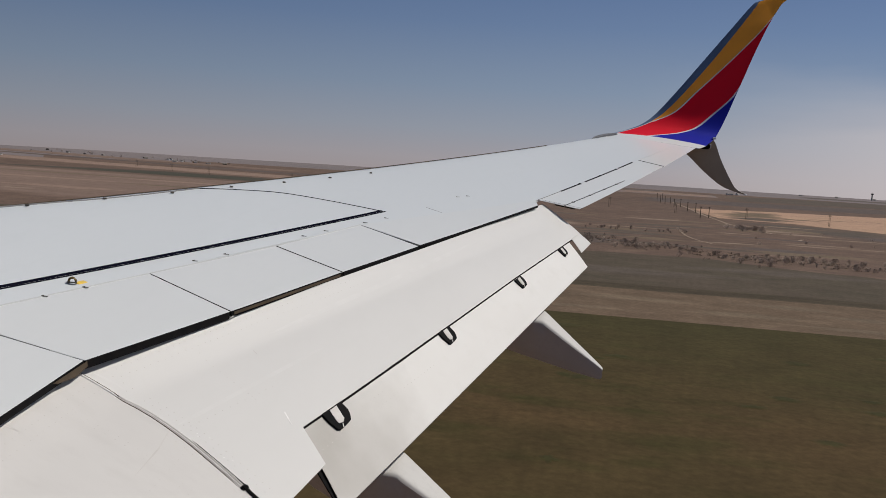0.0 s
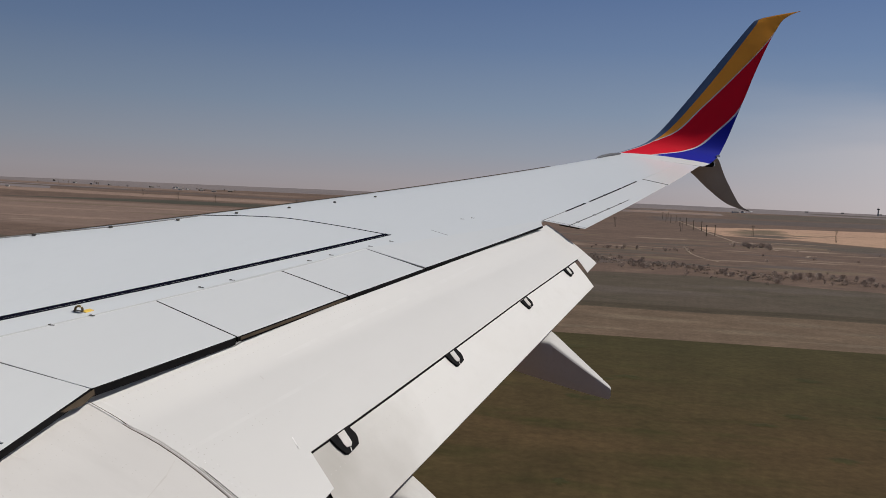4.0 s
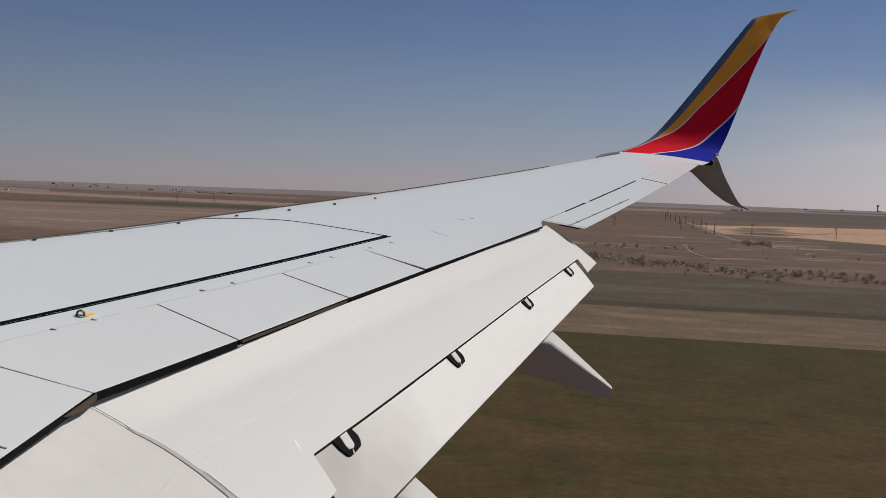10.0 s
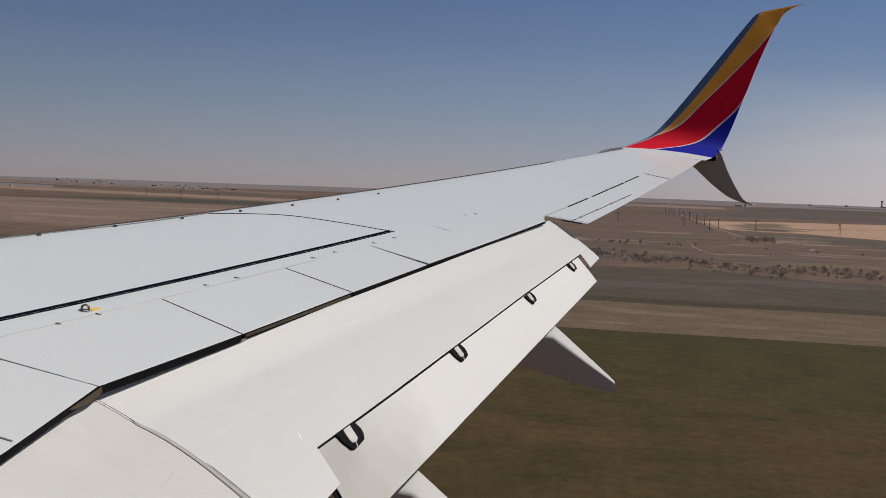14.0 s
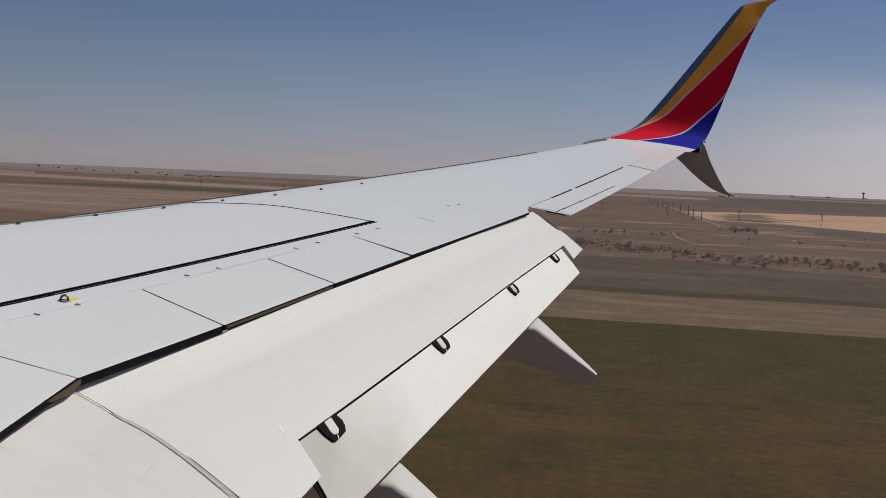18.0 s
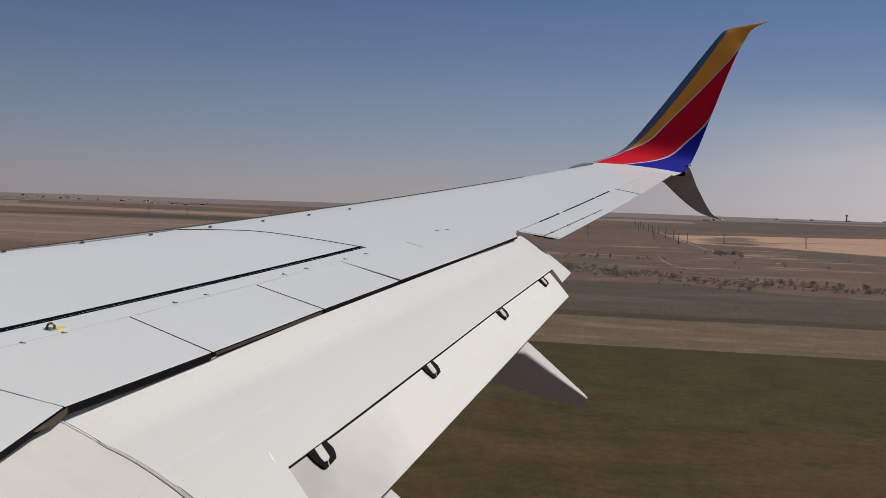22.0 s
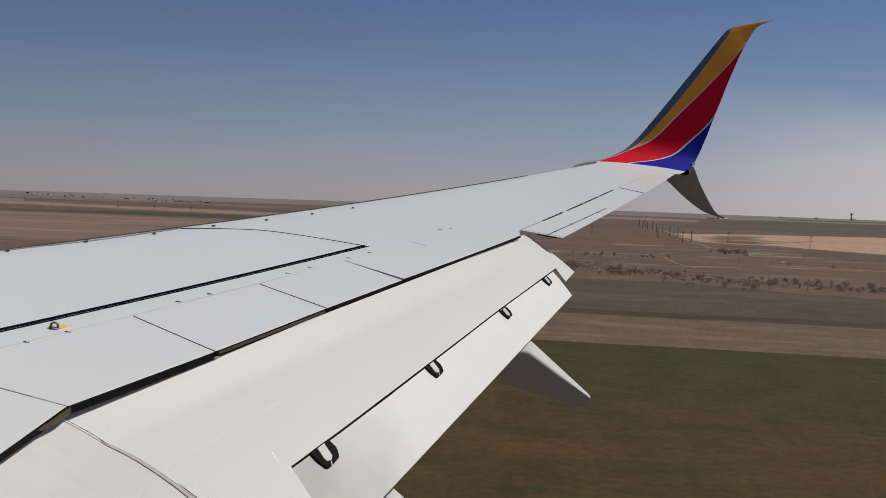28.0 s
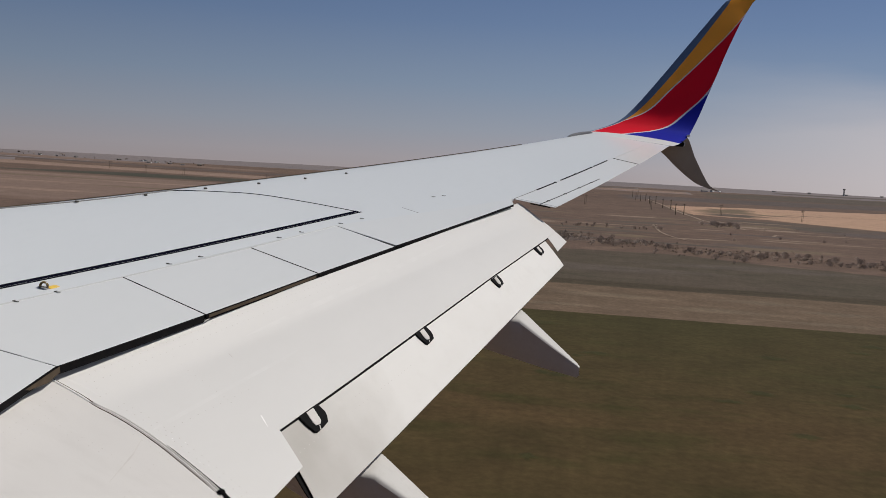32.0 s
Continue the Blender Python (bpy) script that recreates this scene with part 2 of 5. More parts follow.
# ---- building helpers ----
def part(name, bm, mat, parent, label="", smooth=True, mats=None, crease=32):
    me = bpy.data.meshes.new(name)
    bmesh.ops.recalc_face_normals(bm, faces=bm.faces[:])
    bm.to_mesh(me)
    bm.free()
    for k in mats or [mat]:
        me.materials.append(k)
    if smooth:
        me.polygons.foreach_set("use_smooth", [True] * len(me.polygons))
        me.set_sharp_from_angle(angle=radians(crease))
    ob = new(name, me)
    ob.parent = parent
    if label:
        ob["label"] = label
    return ob


def thing(name, m, label, category, group="", kind=""):
    e = new(name)
    e.matrix_world = m
    return tagged(e, label, category, group, kind)


def loft(rings, closed_ring=True, caps=True):
    """A skin over rings of equally many points."""
    bm = bmesh.new()
    vs = [[bm.verts.new(p) for p in r] for r in rings]
    n = len(rings[0])
    for a, b in zip(vs, vs[1:]):
        for k in range(n if closed_ring else n - 1):
            j = (k + 1) % n
            bm.faces.new((a[k], a[j], b[j], b[k]))
    if caps and closed_ring:
        bm.faces.new(vs[0])
        bm.faces.new(vs[-1])
    return bm


def slab(top, depth, lip=0.004):
    """A plate from a grid of points on its upper side: a softened rim and a flat underside."""
    bm = bmesh.new()
    rows, cols = len(top), len(top[0])
    up = [[bm.verts.new(p) for p in r] for r in top]
    for i in range(rows - 1):
        for j in range(cols - 1):
            bm.faces.new((up[i][j], up[i][j + 1], up[i + 1][j + 1], up[i + 1][j]))
    rim = [(0, j) for j in range(cols)] + [(i, cols - 1) for i in range(1, rows)] + \
          [(rows - 1, j) for j in range(cols - 2, -1, -1)] + [(i, 0) for i in range(rows - 2, 0, -1)]
    mid = sum((Vector(top[i][j]) for i, j in rim), Vector()) / len(rim)

    def ring(out, drop):
        made = []
        for i, j in rim:
            p = Vector(top[i][j])
            d = p - mid
            d.z = 0
            made.append(bm.verts.new(p + d.normalized() * out - Vector((0, 0, drop))))
        return made
    first = [up[i][j] for i, j in rim]
    a, b = ring(lip, lip), ring(lip, depth)
    n = len(rim)
    for p, q in ((first, a), (a, b)):
        for k in range(n):
            bm.faces.new((p[k], q[k], q[(k + 1) % n], p[(k + 1) % n]))
    under = dict(zip(rim, b))
    for i in range(1, rows - 1):
        for j in range(1, cols - 1):
            under[i, j] = bm.verts.new(Vector(top[i][j]) - Vector((0, 0, depth)))
    for i in range(rows - 1):
        for j in range(cols - 1):
            bm.faces.new((under[i, j], under[i + 1, j], under[i + 1, j + 1], under[i, j + 1]))
    return bm


def box(bm, centre, size, turn=None):
    m = Matrix.Translation(centre) @ (turn.to_4x4() if turn else Matrix()) @ Matrix.Diagonal((*size, 1))
    return bmesh.ops.create_cube(bm, size=1, matrix=m)["verts"]


def tube(bm, pts, r, n=8):
    """A round bar along points, its radius single or point by point."""
    rr = r if isinstance(r, (list, tuple)) else [r] * len(pts)
    rings = []
    for k, p in enumerate(pts):
        a, b = Vector(pts[max(k - 1, 0)]), Vector(pts[min(k + 1, len(pts) - 1)])
        t = (b - a).normalized()
        s = t.orthogonal().normalized()
        u = t.cross(s)
        rings.append([bm.verts.new(Vector(p) + (s * math.cos(q) + u * math.sin(q)) * rr[k]) for q in (math.tau * i / n for i in range(n))])
    for a, b in zip(rings, rings[1:]):
        for k in range(n):
            bm.faces.new((a[k], a[(k + 1) % n], b[(k + 1) % n], b[k]))
    bm.faces.new(rings[0])
    bm.faces.new(rings[-1])


def lerp(a, b, t):
    return a + (b - a) * t


def table(rows, y):
    """Straight between rows (y, value)."""
    for (y0, v0), (y1, v1) in zip(rows, rows[1:]):
        if y <= y1:
            return lerp(v0, v1, (y - y0) / (y1 - y0))
    return rows[-1][1]


def spline(rows, k, t):
    """Catmull-Rom between rows k and k + 1."""
    p = [rows[min(max(k + d, 0), len(rows) - 1)] for d in (-1, 0, 1, 2)]
    return [0.5 * (2 * b + (c - a) * t + (2 * a - 5 * b + 4 * c - d) * t * t + (3 * b - a - 3 * c + d) * t ** 3) for a, b, c, d in zip(*p)]


# ---- the aeroplane's wing ----
def wz(x, y):
    """Height of the wing's upper side: dihedral, incidence and upward bend."""
    s = y - 1.9
    return -1.923 + 0.14327 * s - 0.11038 * x + 0.686 * (s / 15.3) ** 2


def edge_x(y):
    return -4.553 + 0.527 * (y - 8.093)


SPAR = [(1.0, -5.30), (5.99, -3.40), (9.464, -2.007), (11.70, -0.62), (15.267, 0.585), (17.62, 1.44)]
wing = thing("airplane_wing", AIR, "white airliner wing with lowered flaps and a striped winglet", "airplane wing")

# the closed box from the leading edge to the rear spar
rings = []
for k in range(62):
    y = lerp(1.0, 17.36, k / 61)
    x0, x1 = edge_x(y), table(SPAR, y)
    c = x1 - x0
    th = 0.15 * c if y > 3 else 0.12 * c
    ring = []
    for s, d in ((c, 0.0), (0.75 * c, 0.0), (0.5 * c, 0.0), (0.3 * c, 0.0), (0.15 * c, 0.0), (0.10, 0.002), (0.05, 0.007), (0.02, 0.018), (0.004, 0.036), (0.0, 0.06),
                 (0.008, 0.085), (0.04, 0.12), (0.15, 0.18)):
        ring.append(Vector((x0 + s, y, wz(x0 + s, y) - d)))
    thin = min(max((y - 10.9) / 0.6, 0), 1)            # the rear wall runs out under the aileron
    for s, d, e in ((0.35, 0.9, 0.20), (0.6, 1.0, 0.20), (0.85, 0.9, 0.10), (1.0, 0.75, 0.022)):
        ring.append(Vector((x0 + s * c, y, wz(x0 + s * c, y) - lerp(max(0.18, th * d), e, thin))))
    rings.append(ring)
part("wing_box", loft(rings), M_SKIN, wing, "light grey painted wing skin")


def panel(name, corners, depth, mat, parent, label="", nu=10, nv=16, lift=0.0):
    """A plate in the wing's upper side: front inboard, front outboard, rear outboard, rear inboard."""
    (a, b, c, d) = [Vector(p) for p in corners]
    top = []
    for i in range(nu + 1):
        u = i / nu
        row = []
        for j in range(nv + 1):
            v = j / nv
            p = a.lerp(b, v).lerp(d.lerp(c, v), u)
            row.append((p.x, p.y, wz(p.x, p.y) + lift))
        top.append(row)
    return part(name, slab(top, depth, 0.0015), mat, parent, label, crease=10)


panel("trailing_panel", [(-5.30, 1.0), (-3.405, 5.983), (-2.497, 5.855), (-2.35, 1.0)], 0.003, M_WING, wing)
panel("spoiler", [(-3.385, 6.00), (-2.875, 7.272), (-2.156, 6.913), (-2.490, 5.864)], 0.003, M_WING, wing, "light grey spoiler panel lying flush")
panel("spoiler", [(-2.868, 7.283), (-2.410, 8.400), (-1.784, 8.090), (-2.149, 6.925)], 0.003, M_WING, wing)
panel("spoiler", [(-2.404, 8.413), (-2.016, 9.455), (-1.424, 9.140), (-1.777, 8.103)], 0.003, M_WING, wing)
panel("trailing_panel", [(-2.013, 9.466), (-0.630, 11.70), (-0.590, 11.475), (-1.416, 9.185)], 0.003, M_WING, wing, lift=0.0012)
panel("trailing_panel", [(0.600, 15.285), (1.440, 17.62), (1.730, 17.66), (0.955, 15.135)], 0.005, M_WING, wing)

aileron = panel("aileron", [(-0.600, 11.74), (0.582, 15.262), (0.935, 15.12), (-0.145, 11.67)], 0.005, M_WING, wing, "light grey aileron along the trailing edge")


def strip(name, pts, width, mat, parent, label="", lift=0.003, thick=0.003):
    """A band laid on the wing along points in plan."""
    bm = bmesh.new()
    fine = []
    if len(pts) > 3:
        pts = [tuple(spline(pts, k, i / 8)) for k in range(len(pts) - 1) for i in range(8)] + [pts[-1]]
    for (ax, ay), (bx, by) in zip(pts, pts[1:]):
        k = max(2, int(math.hypot(bx - ax, by - ay) / 0.25))
        fine += [Vector((lerp(ax, bx, i / k), lerp(ay, by, i / k))) for i in range(k)]
    fine.append(Vector(pts[-1]))
    rows = []
    for k, p in enumerate(fine):
        t = (fine[min(k + 1, len(fine) - 1)] - fine[max(k - 1, 0)]).normalized()
        n = Vector((-t.y, t.x)) * width / 2
        row = []
        for q, h in ((p + n, -0.002), (p + n, lift), (p - n, lift), (p - n, -0.002)):
            row.append(bm.verts.new((q.x, q.y, wz(q.x, q.y) + h)))
        rows.append(row)
    for a, b in zip(rows, rows[1:]):
        for i in range(3):
            bm.faces.new((a[i], b[i], b[i + 1], a[i + 1]))
    bm.faces.new(rows[0])
    bm.faces.new(rows[-1])
    return part(name, bm, mat, parent, label, smooth=False)


for d, wide in ((-0.013, 0.036), (0.024, 0.015)):      # a thick and a thin black line
    strip("walkway_stripe", [(-4.6 + d, 3.8), (-3.45 + d, 6.527), (-1.955 + d, 10.075)], wide, M_STRIPE, wing, "black walkway border stripe")
strip("skin_seam", [(-1.975, 10.06), (-2.451, 10.084), (-2.947, 10.049), (-3.328, 9.862), (-3.62, 9.66)], 0.015, M_STRIPE, wing)
strip("skin_seam", [(-3.62, 9.66), (-4.02, 8.86), (-4.50, 8.04), (-5.6, 6.05)], 0.02, M_LINE, wing)

strip("skin_seam", [(edge_x(y) + 0.062, y) for y in (5.6, 8.0, 10.4, 12.8, 15.2)], 0.013, M_BROWN, wing, lift=0.0035)

strip("skin_seam", [(-3.395, 5.990), (-2.700, 5.889)], 0.0038, M_LINE, wing, lift=0.001)
strip("skin_seam", [(-2.700, 5.889), (-2.560, 5.869)], 0.002, M_SEAM, wing, lift=0.001)
strip("skin_seam", [(-3.30, 5.29), (-2.502, 5.175)], 0.009, M_LINE, wing, lift=0.0045)

# dark gaps between the spoilers
strip("panel_gap", [(-2.873, 7.277), (-2.154, 6.917)], 0.008, M_RUBBER, wing, lift=0.0015)
strip("panel_gap", [(-2.408, 8.405), (-1.782, 8.095)], 0.012, M_RUBBER, wing, lift=0.0015)
strip("panel_gap", [(-2.014, 9.460), (-1.418, 9.155)], 0.0045, M_LINE, wing, lift=0.0015)

# filler along the rear spar, in front of the spoilers
strip("skin_seam", [(-3.392, 5.995), (-2.870, 7.282), (-2.405, 8.412), (-2.012, 9.462)], 0.014, M_SEAM, wing, lift=0.002)
strip("skin_seam", [(-1.623, 10.513), (-1.442, 10.417)], 0.008, M_LINE, wing, lift=0.001)
strip("skin_seam", [(-0.560, 11.775), (-0.120, 11.71)], 0.008, M_LINE, aileron, lift=0.001)

# hinge line of the aileron: a dark dashed slot
strip("hinge_slot", [(-0.604, 11.735), (-0.400, 12.345)], 0.006, M_LINE, aileron, lift=0.004)
for a, b in ((0.19, 0.36), (0.41, 0.565), (0.58, 0.735), (0.76, 0.93)):
    p, q = Vector((-0.615, 11.70)), Vector((0.582, 15.265))
    strip("hinge_slot", [tuple(p.lerp(q, a)), tuple(p.lerp(q, b))], 0.020, M_RUBBER, aileron, lift=0.004)

strip("tab_gap", [(-0.311, 11.69), (0.367, 13.65)], 0.008, M_RUBBER, aileron)
for u in (0.12, 0.38, 0.62, 0.84):            # tab hinges and the slots' end brackets
    p = Vector((-0.311, 11.69)).lerp(Vector((0.367, 13.65)), u)
    strip("hinge_bracket", [(p.x - 0.012, p.y + 0.005), (p.x + 0.016, p.y - 0.004)], 0.018, M_DARK, aileron, lift=0.006)
for u in (0.36, 0.565, 0.735):
    p = Vector((-0.615, 11.70)).lerp(Vector((0.582, 15.265)), u)
    strip("hinge_bracket", [(p.x - 0.014, p.y + 0.005), (p.x + 0.014, p.y - 0.005)], 0.036, M_RUBBER, aileron, lift=0.006)
strip("panel_gap", [(0.588, 15.272), (0.945, 15.126)], 0.012, M_RUBBER, wing, lift=0.004)

# hold-down studs behind the leading edge
for x, y in ((-4.374, 8.186), (-4.046, 8.763), (-3.717, 9.327), (-3.404, 9.91), (-3.073, 10.453), (-2.761, 11.001), (-2.461, 11.562)):
    bm = bmesh.new()
    z = wz(x, y)
    box(bm, (x, y, z + 0.008), (0.022, 0.040, 0.015), Matrix.Rotation(0.48, 3, "Z").inverted())
    bmesh.ops.bevel(bm, geom=bm.edges[:], offset=0.006, segments=2, affect="EDGES")
    part("stud", bm, M_DARK, wing, "small dark stud on the wing skin")

# hinge clips along the spoilers' front edge
for x, y in ((-3.173, 6.553), (-3.067, 6.814), (-2.756, 7.698), (-2.641, 7.975), (-2.323, 8.802), (-2.218, 9.07), (-2.005, 9.553), (-1.882, 9.841), (-1.432, 11.191), (-1.341, 11.315)):
    bm = bmesh.new()
    z = wz(x, y)
    box(bm, (x, y, z + 0.002), (0.008, 0.026, 0.006))
    box(bm, (x + 0.018, y - 0.010, z + 0.001), (0.036, 0.006, 0.004))
    part("hinge_clip", bm, M_DARK, wing)

# the rope fitting: a ring on a yellow patch
rope_x, rope_y = -3.145, 6.860
fit = panel("rope_fitting", [(rope_x - 0.005, rope_y - 0.01), (rope_x + 0.015, rope_y + 0.05), (rope_x + 0.05, rope_y + 0.04), (rope_x + 0.03, rope_y - 0.02)], 0.006, M_YELLOW_FIT, wing, "yellow rope fitting with a dark ring", 2, 2, lift=0.005)
bm = bmesh.new()
tube(bm, [(rope_x - 0.01 + 0.025 * math.cos(q), rope_y - 0.03, wz(rope_x, rope_y) + 0.010 + 0.024 * math.sin(q)) for q in [math.pi * (i / 10 * 1.3 - 0.15) for i in range(11)]], 0.0075)
part("ring", bm, M_RINGPAINT, fit, "worn yellow-brown ring")
bm = bmesh.new()
box(bm, (rope_x - 0.01, rope_y - 0.04, wz(rope_x, rope_y) + 0.006), (0.06, 0.025, 0.006))
bmesh.ops.bevel(bm, geom=bm.edges[:], offset=0.005, segments=2, affect="EDGES")
part("ring_base", bm, M_DARK, fit)

# ---- flaps ----
FA = Vector((-2.585, 6.007, -1.10))
FH = Vector((0.3207, 0.9373, 0.1373)).normalized()
FN = Vector((0.9463, -0.3234, 0.0)).normalized()
FU = FH.cross(FN)
FU = FU if FU.z > 0 else -FU


CHORD = [(-1.0, 1.11), (0.05, 1.033), (0.685, 0.993), (1.25, 0.953), (1.964, 0.898), (3.30, 0.788), (4.12, 0.720), (5.89, 0.592), (6.20, 0.562), (9.0, 0.3)]


def flap_chord(h):
    return table(CHORD, h) - 0.009


NOSE = [(-9.0, 0.074), (0.0, 0.080), (0.5, 0.100), (1.2, 0.112), (3.3, 0.098), (4.7, 0.094), (5.8, 0.086), (6.2, 0.074), (9.0, 0.074)]    # how far the front rises, along the hinge


def flap_point(h, c, tilt=25.0):
    """A place on the main flap's upper side: h along the hinge, c down the chord."""
    full = flap_chord(h)
    bulge = lerp(0.018, 0.075, h / 6.2)
    a, s, e = radians(tilt), c / (full + 0.2), full / (full + 0.2)
    d = 4 * bulge * (s * (1 - s) - (c / full) * e * (1 - e)) + table(NOSE, h) * max(0.0, 1 - max(c, 0) / 0.35) ** 1.2
    return FA + FH * h + FN * (c * math.cos(a)) + FU * (d - c * math.sin(a))


def flap_grid(h0, h1, c0, c1, nh, nc):
    """Upper side between two ends; c0 and c1 are functions of h or pairs of end values."""
    top = []
    for i in range(nc + 1):
        row = []
        for j in range(nh + 1):
            v, u = j / nh, i / nc
            ha = lerp(h0[0], h1[0], v)
            hb = lerp(h0[1], h1[1], v)
            h = lerp(ha, hb, u)
            row.append(flap_point(h, lerp(c0(ha), c1(hb), u)))
        top.append(row)
    return top


SEAM = [(-0.1, -0.20), (0.0, -0.165), (0.066, -0.132), (0.12, -0.103), (0.18, -0.075), (0.24, -0.049), (0.30, -0.028), (0.40, 0.003), (0.50, 0.025), (0.62, 0.040), (0.754, 0.05), (1.115, 0.056), (1.40, 0.057)]


def seam_h(c):
    """Where the curved end joint lies along the hinge."""
    return table(SEAM, c)


top = []
for i in range(25):
    row = []
    for j in range(41):
        hb = lerp(0.05, 6.16, j / 40)
        c = lerp(table([(0, 0.096), (4, 0.104), (10, 0.110), (30, 0.104), (36, 0.088), (40, 0.064)], j), flap_chord(hb), i / 24)
        row.append(flap_point(lerp(seam_h(c) + 0.010, lerp(6.168, 6.142, i / 24), j / 40), c))
    top.append(row)
flap = part("flap", slab(top, 0.004, 0.0004), M_FLAP, wing, "white lowered trailing-edge flap", crease=10)
part("flap_end", slab(flap_grid((0.053, 0.06), (0.695, 0.585), flap_chord, lambda h: 1.236 + 0.17 * (0.585 - h), 6, 4), 0.004, 0.001), M_FLAP, flap, crease=10)
part("flap_end", slab(flap_grid((5.84, 5.755), (6.142, 6.165), flap_chord, lambda h: lerp(0.742, 0.690, (h - 5.755) / 0.41), 5, 4), 0.004, 0.001), M_FLAP, flap, crease=10)

# the inboard flap, past the curved end joint
def inner_point(u, v):
    """A place on the inboard flap: u down the chord, v from the joint inwards."""
    c = lerp(0.085, 1.33, u)
    a = flap_point(seam_h(c) - 0.008, c)
    b = Vector((-2.33, 1.9, wz(-2.4, 1.9) - 0.018)) + Vector((math.cos(radians(25)), 0, -math.sin(radians(25)))) * (1.36 * u) + Vector((0, 0, 0.05 * math.sin(math.pi * u)))
    return a.lerp(b, v)


top = [[tuple(inner_point(i / 24, j / 20)) for j in range(21)] for i in range(25)]
inner = part("inboard_flap", slab(top, 0.012, 0.001), M_INNERFLAP, wing, "white inboard flap section, painted slightly dimmer", crease=10)


def joint(c0, c1, shift0, shift1, lift, radius, mat, label=""):
    """A strip of seal along the curved joint; the shifts are measured outboard."""
    bm = bmesh.new()
    cs = [lerp(c0, c1, i / 24) for i in range(25)]
    taper = [radius * min(1.0, 0.4 + 0.2 * min(i, 24 - i)) for i in range(25)]
    tube(bm, [flap_point(seam_h(c) + lerp(shift0, shift1, i / 24), c) + Vector((0, 0, lift)) for i, c in enumerate(cs)], taper, 6)
    part("joint_seal", bm, mat, wing, label)


# front part: a dark line over a bright lip; rear part: a grey band, a pale lip and a thin dark line
joint(0.090, 0.310, 0.003, 0.003, 0.002, 0.0034, M_BROWN, "dark seal line in the flap joint")
joint(0.090, 0.310, -0.005, -0.006, 0.002, 0.0058, M_BRIGHTWHITE, "bright lip of the flap joint")
joint(0.305, 1.15, 0.007, 0.006, -0.001, 0.0088, M_CREASE, "grey seal band in the flap joint")
joint(0.305, 1.15, -0.005, -0.012, 0.000, 0.0078, M_PALESEAL, "pale lip of the flap joint")
joint(0.300, 1.15, -0.0125, -0.025, 0.002, 0.0026, M_BROWN)
joint(0.74, 1.15, 0.014, 0.012, 0.001, 0.0055, M_RUBBER)
joint(0.66, 0.76, 0.014, 0.014, 0.001, 0.0030, M_BRIGHTWHITE)
joint(1.125, 1.33, -0.004, -0.004, 0.004, 0.0105, M_RUBBER)
bm = bmesh.new()
q = flap_point(seam_h(1.125) - 0.004, 1.125)
box(bm, q + Vector((0, 0, 0.006)), (0.030, 0.044, 0.022), Matrix.Rotation(-0.3, 3, "Z"))
bmesh.ops.bevel(bm, geom=bm.edges[:], offset=0.007, segments=2, affect="EDGES")
part("joint_clamp", bm, M_RUBBER, wing, "black clamp at the end of the joint seal")

# the aft flap, hinged under the main flap's rear edge
P1, P2 = Vector((-1.502, 6.429, -1.434)), Vector((-0.200, 11.336, -0.564))
AH = (P2 - P1).normalized()
AN = Vector((AH.y, -AH.x, 0)).normalized()
AU = AH.cross(AN)
AU = AU if AU.z > 0 else -AU


def aft_point(h, c, lift=0.0):
    a = radians(46)
    return P1 + AH * h + AN * (c * math.cos(a) + lift * math.sin(a)) + AU * (lift * math.cos(a) - c * math.sin(a) + 0.012 * math.sin(math.pi * min(max(c / 0.45, 0), 1)))


def aft_chord(h):
    return lerp(0.474, 0.318, (h - 0.14) / 4.86)


top = [[tuple(aft_point(lerp(lerp(-0.015, -0.135, u), lerp(5.075, 4.995, u), j / 30), lerp(-0.026, aft_chord(5.0 * j / 30), u))) for j in range(31)] for u in [i / 8 for i in range(9)]]
aft = part("aft_flap", slab(top, 0.005, 0.001), M_AFT, wing, "white aft flap section below the slot", crease=10)

# U-shaped black hinge covers with a pale slot
def plate(outline, h, low, high, size):
    bm = bmesh.new()
    up = [bm.verts.new(aft_point(h + a * size, b * size, high)) for a, b in outline]
    lo = [bm.verts.new(aft_point(h + a * size * 1.02, b * size * 1.02, low)) for a, b in outline]
    n = len(outline)
    bm.faces.new(up)
    for k in range(n):
        bm.faces.new((up[k], up[(k + 1) % n], lo[(k + 1) % n], lo[k]))
    return bm


for h, size in ((0.300, 1.0), (1.885, 0.88), (3.480, 0.77), (4.745, 0.72)):
    cover = part("hinge_cover", plate([(-0.104, -0.008), (-0.099, 0.063), (-0.082, 0.124), (-0.058, 0.136), (0.000, 0.133), (0.064, 0.125), (0.094, 0.092), (0.108, 0.060), (0.100, -0.008)], h, -0.006, 0.014, size), M_RUBBER, aft, "black U-shaped hinge cover with a pale slot", smooth=False)
    part("slot", plate([(-0.030, 0.000), (0.044, 0.000), (0.032, 0.052), (0.022, 0.092), (-0.003, 0.106), (-0.042, 0.098), (-0.046, 0.070)], h, 0.012, 0.017, size), M_PALESEAL, cover, smooth=False)
    part("slot", plate([(-0.018, 0.108), (-0.012, 0.109), (-0.027, 0.134), (-0.036, 0.132)], h, 0.012, 0.0165, size), M_PALESEAL, cover, smooth=False)

# dark rib under the inner end of the aft flap
rib = [(u, lerp(-0.015, -0.135, u), lerp(-0.026, aft_chord(0), u)) for u in (0.3, 0.5, 0.7, 0.85, 0.98)]
top = [[tuple(aft_point(h - 0.006 - 0.022 * math.sin(math.pi * u), c, -0.016)), tuple(aft_point(h + 0.02, c, -0.008))] for u, h, c in rib]
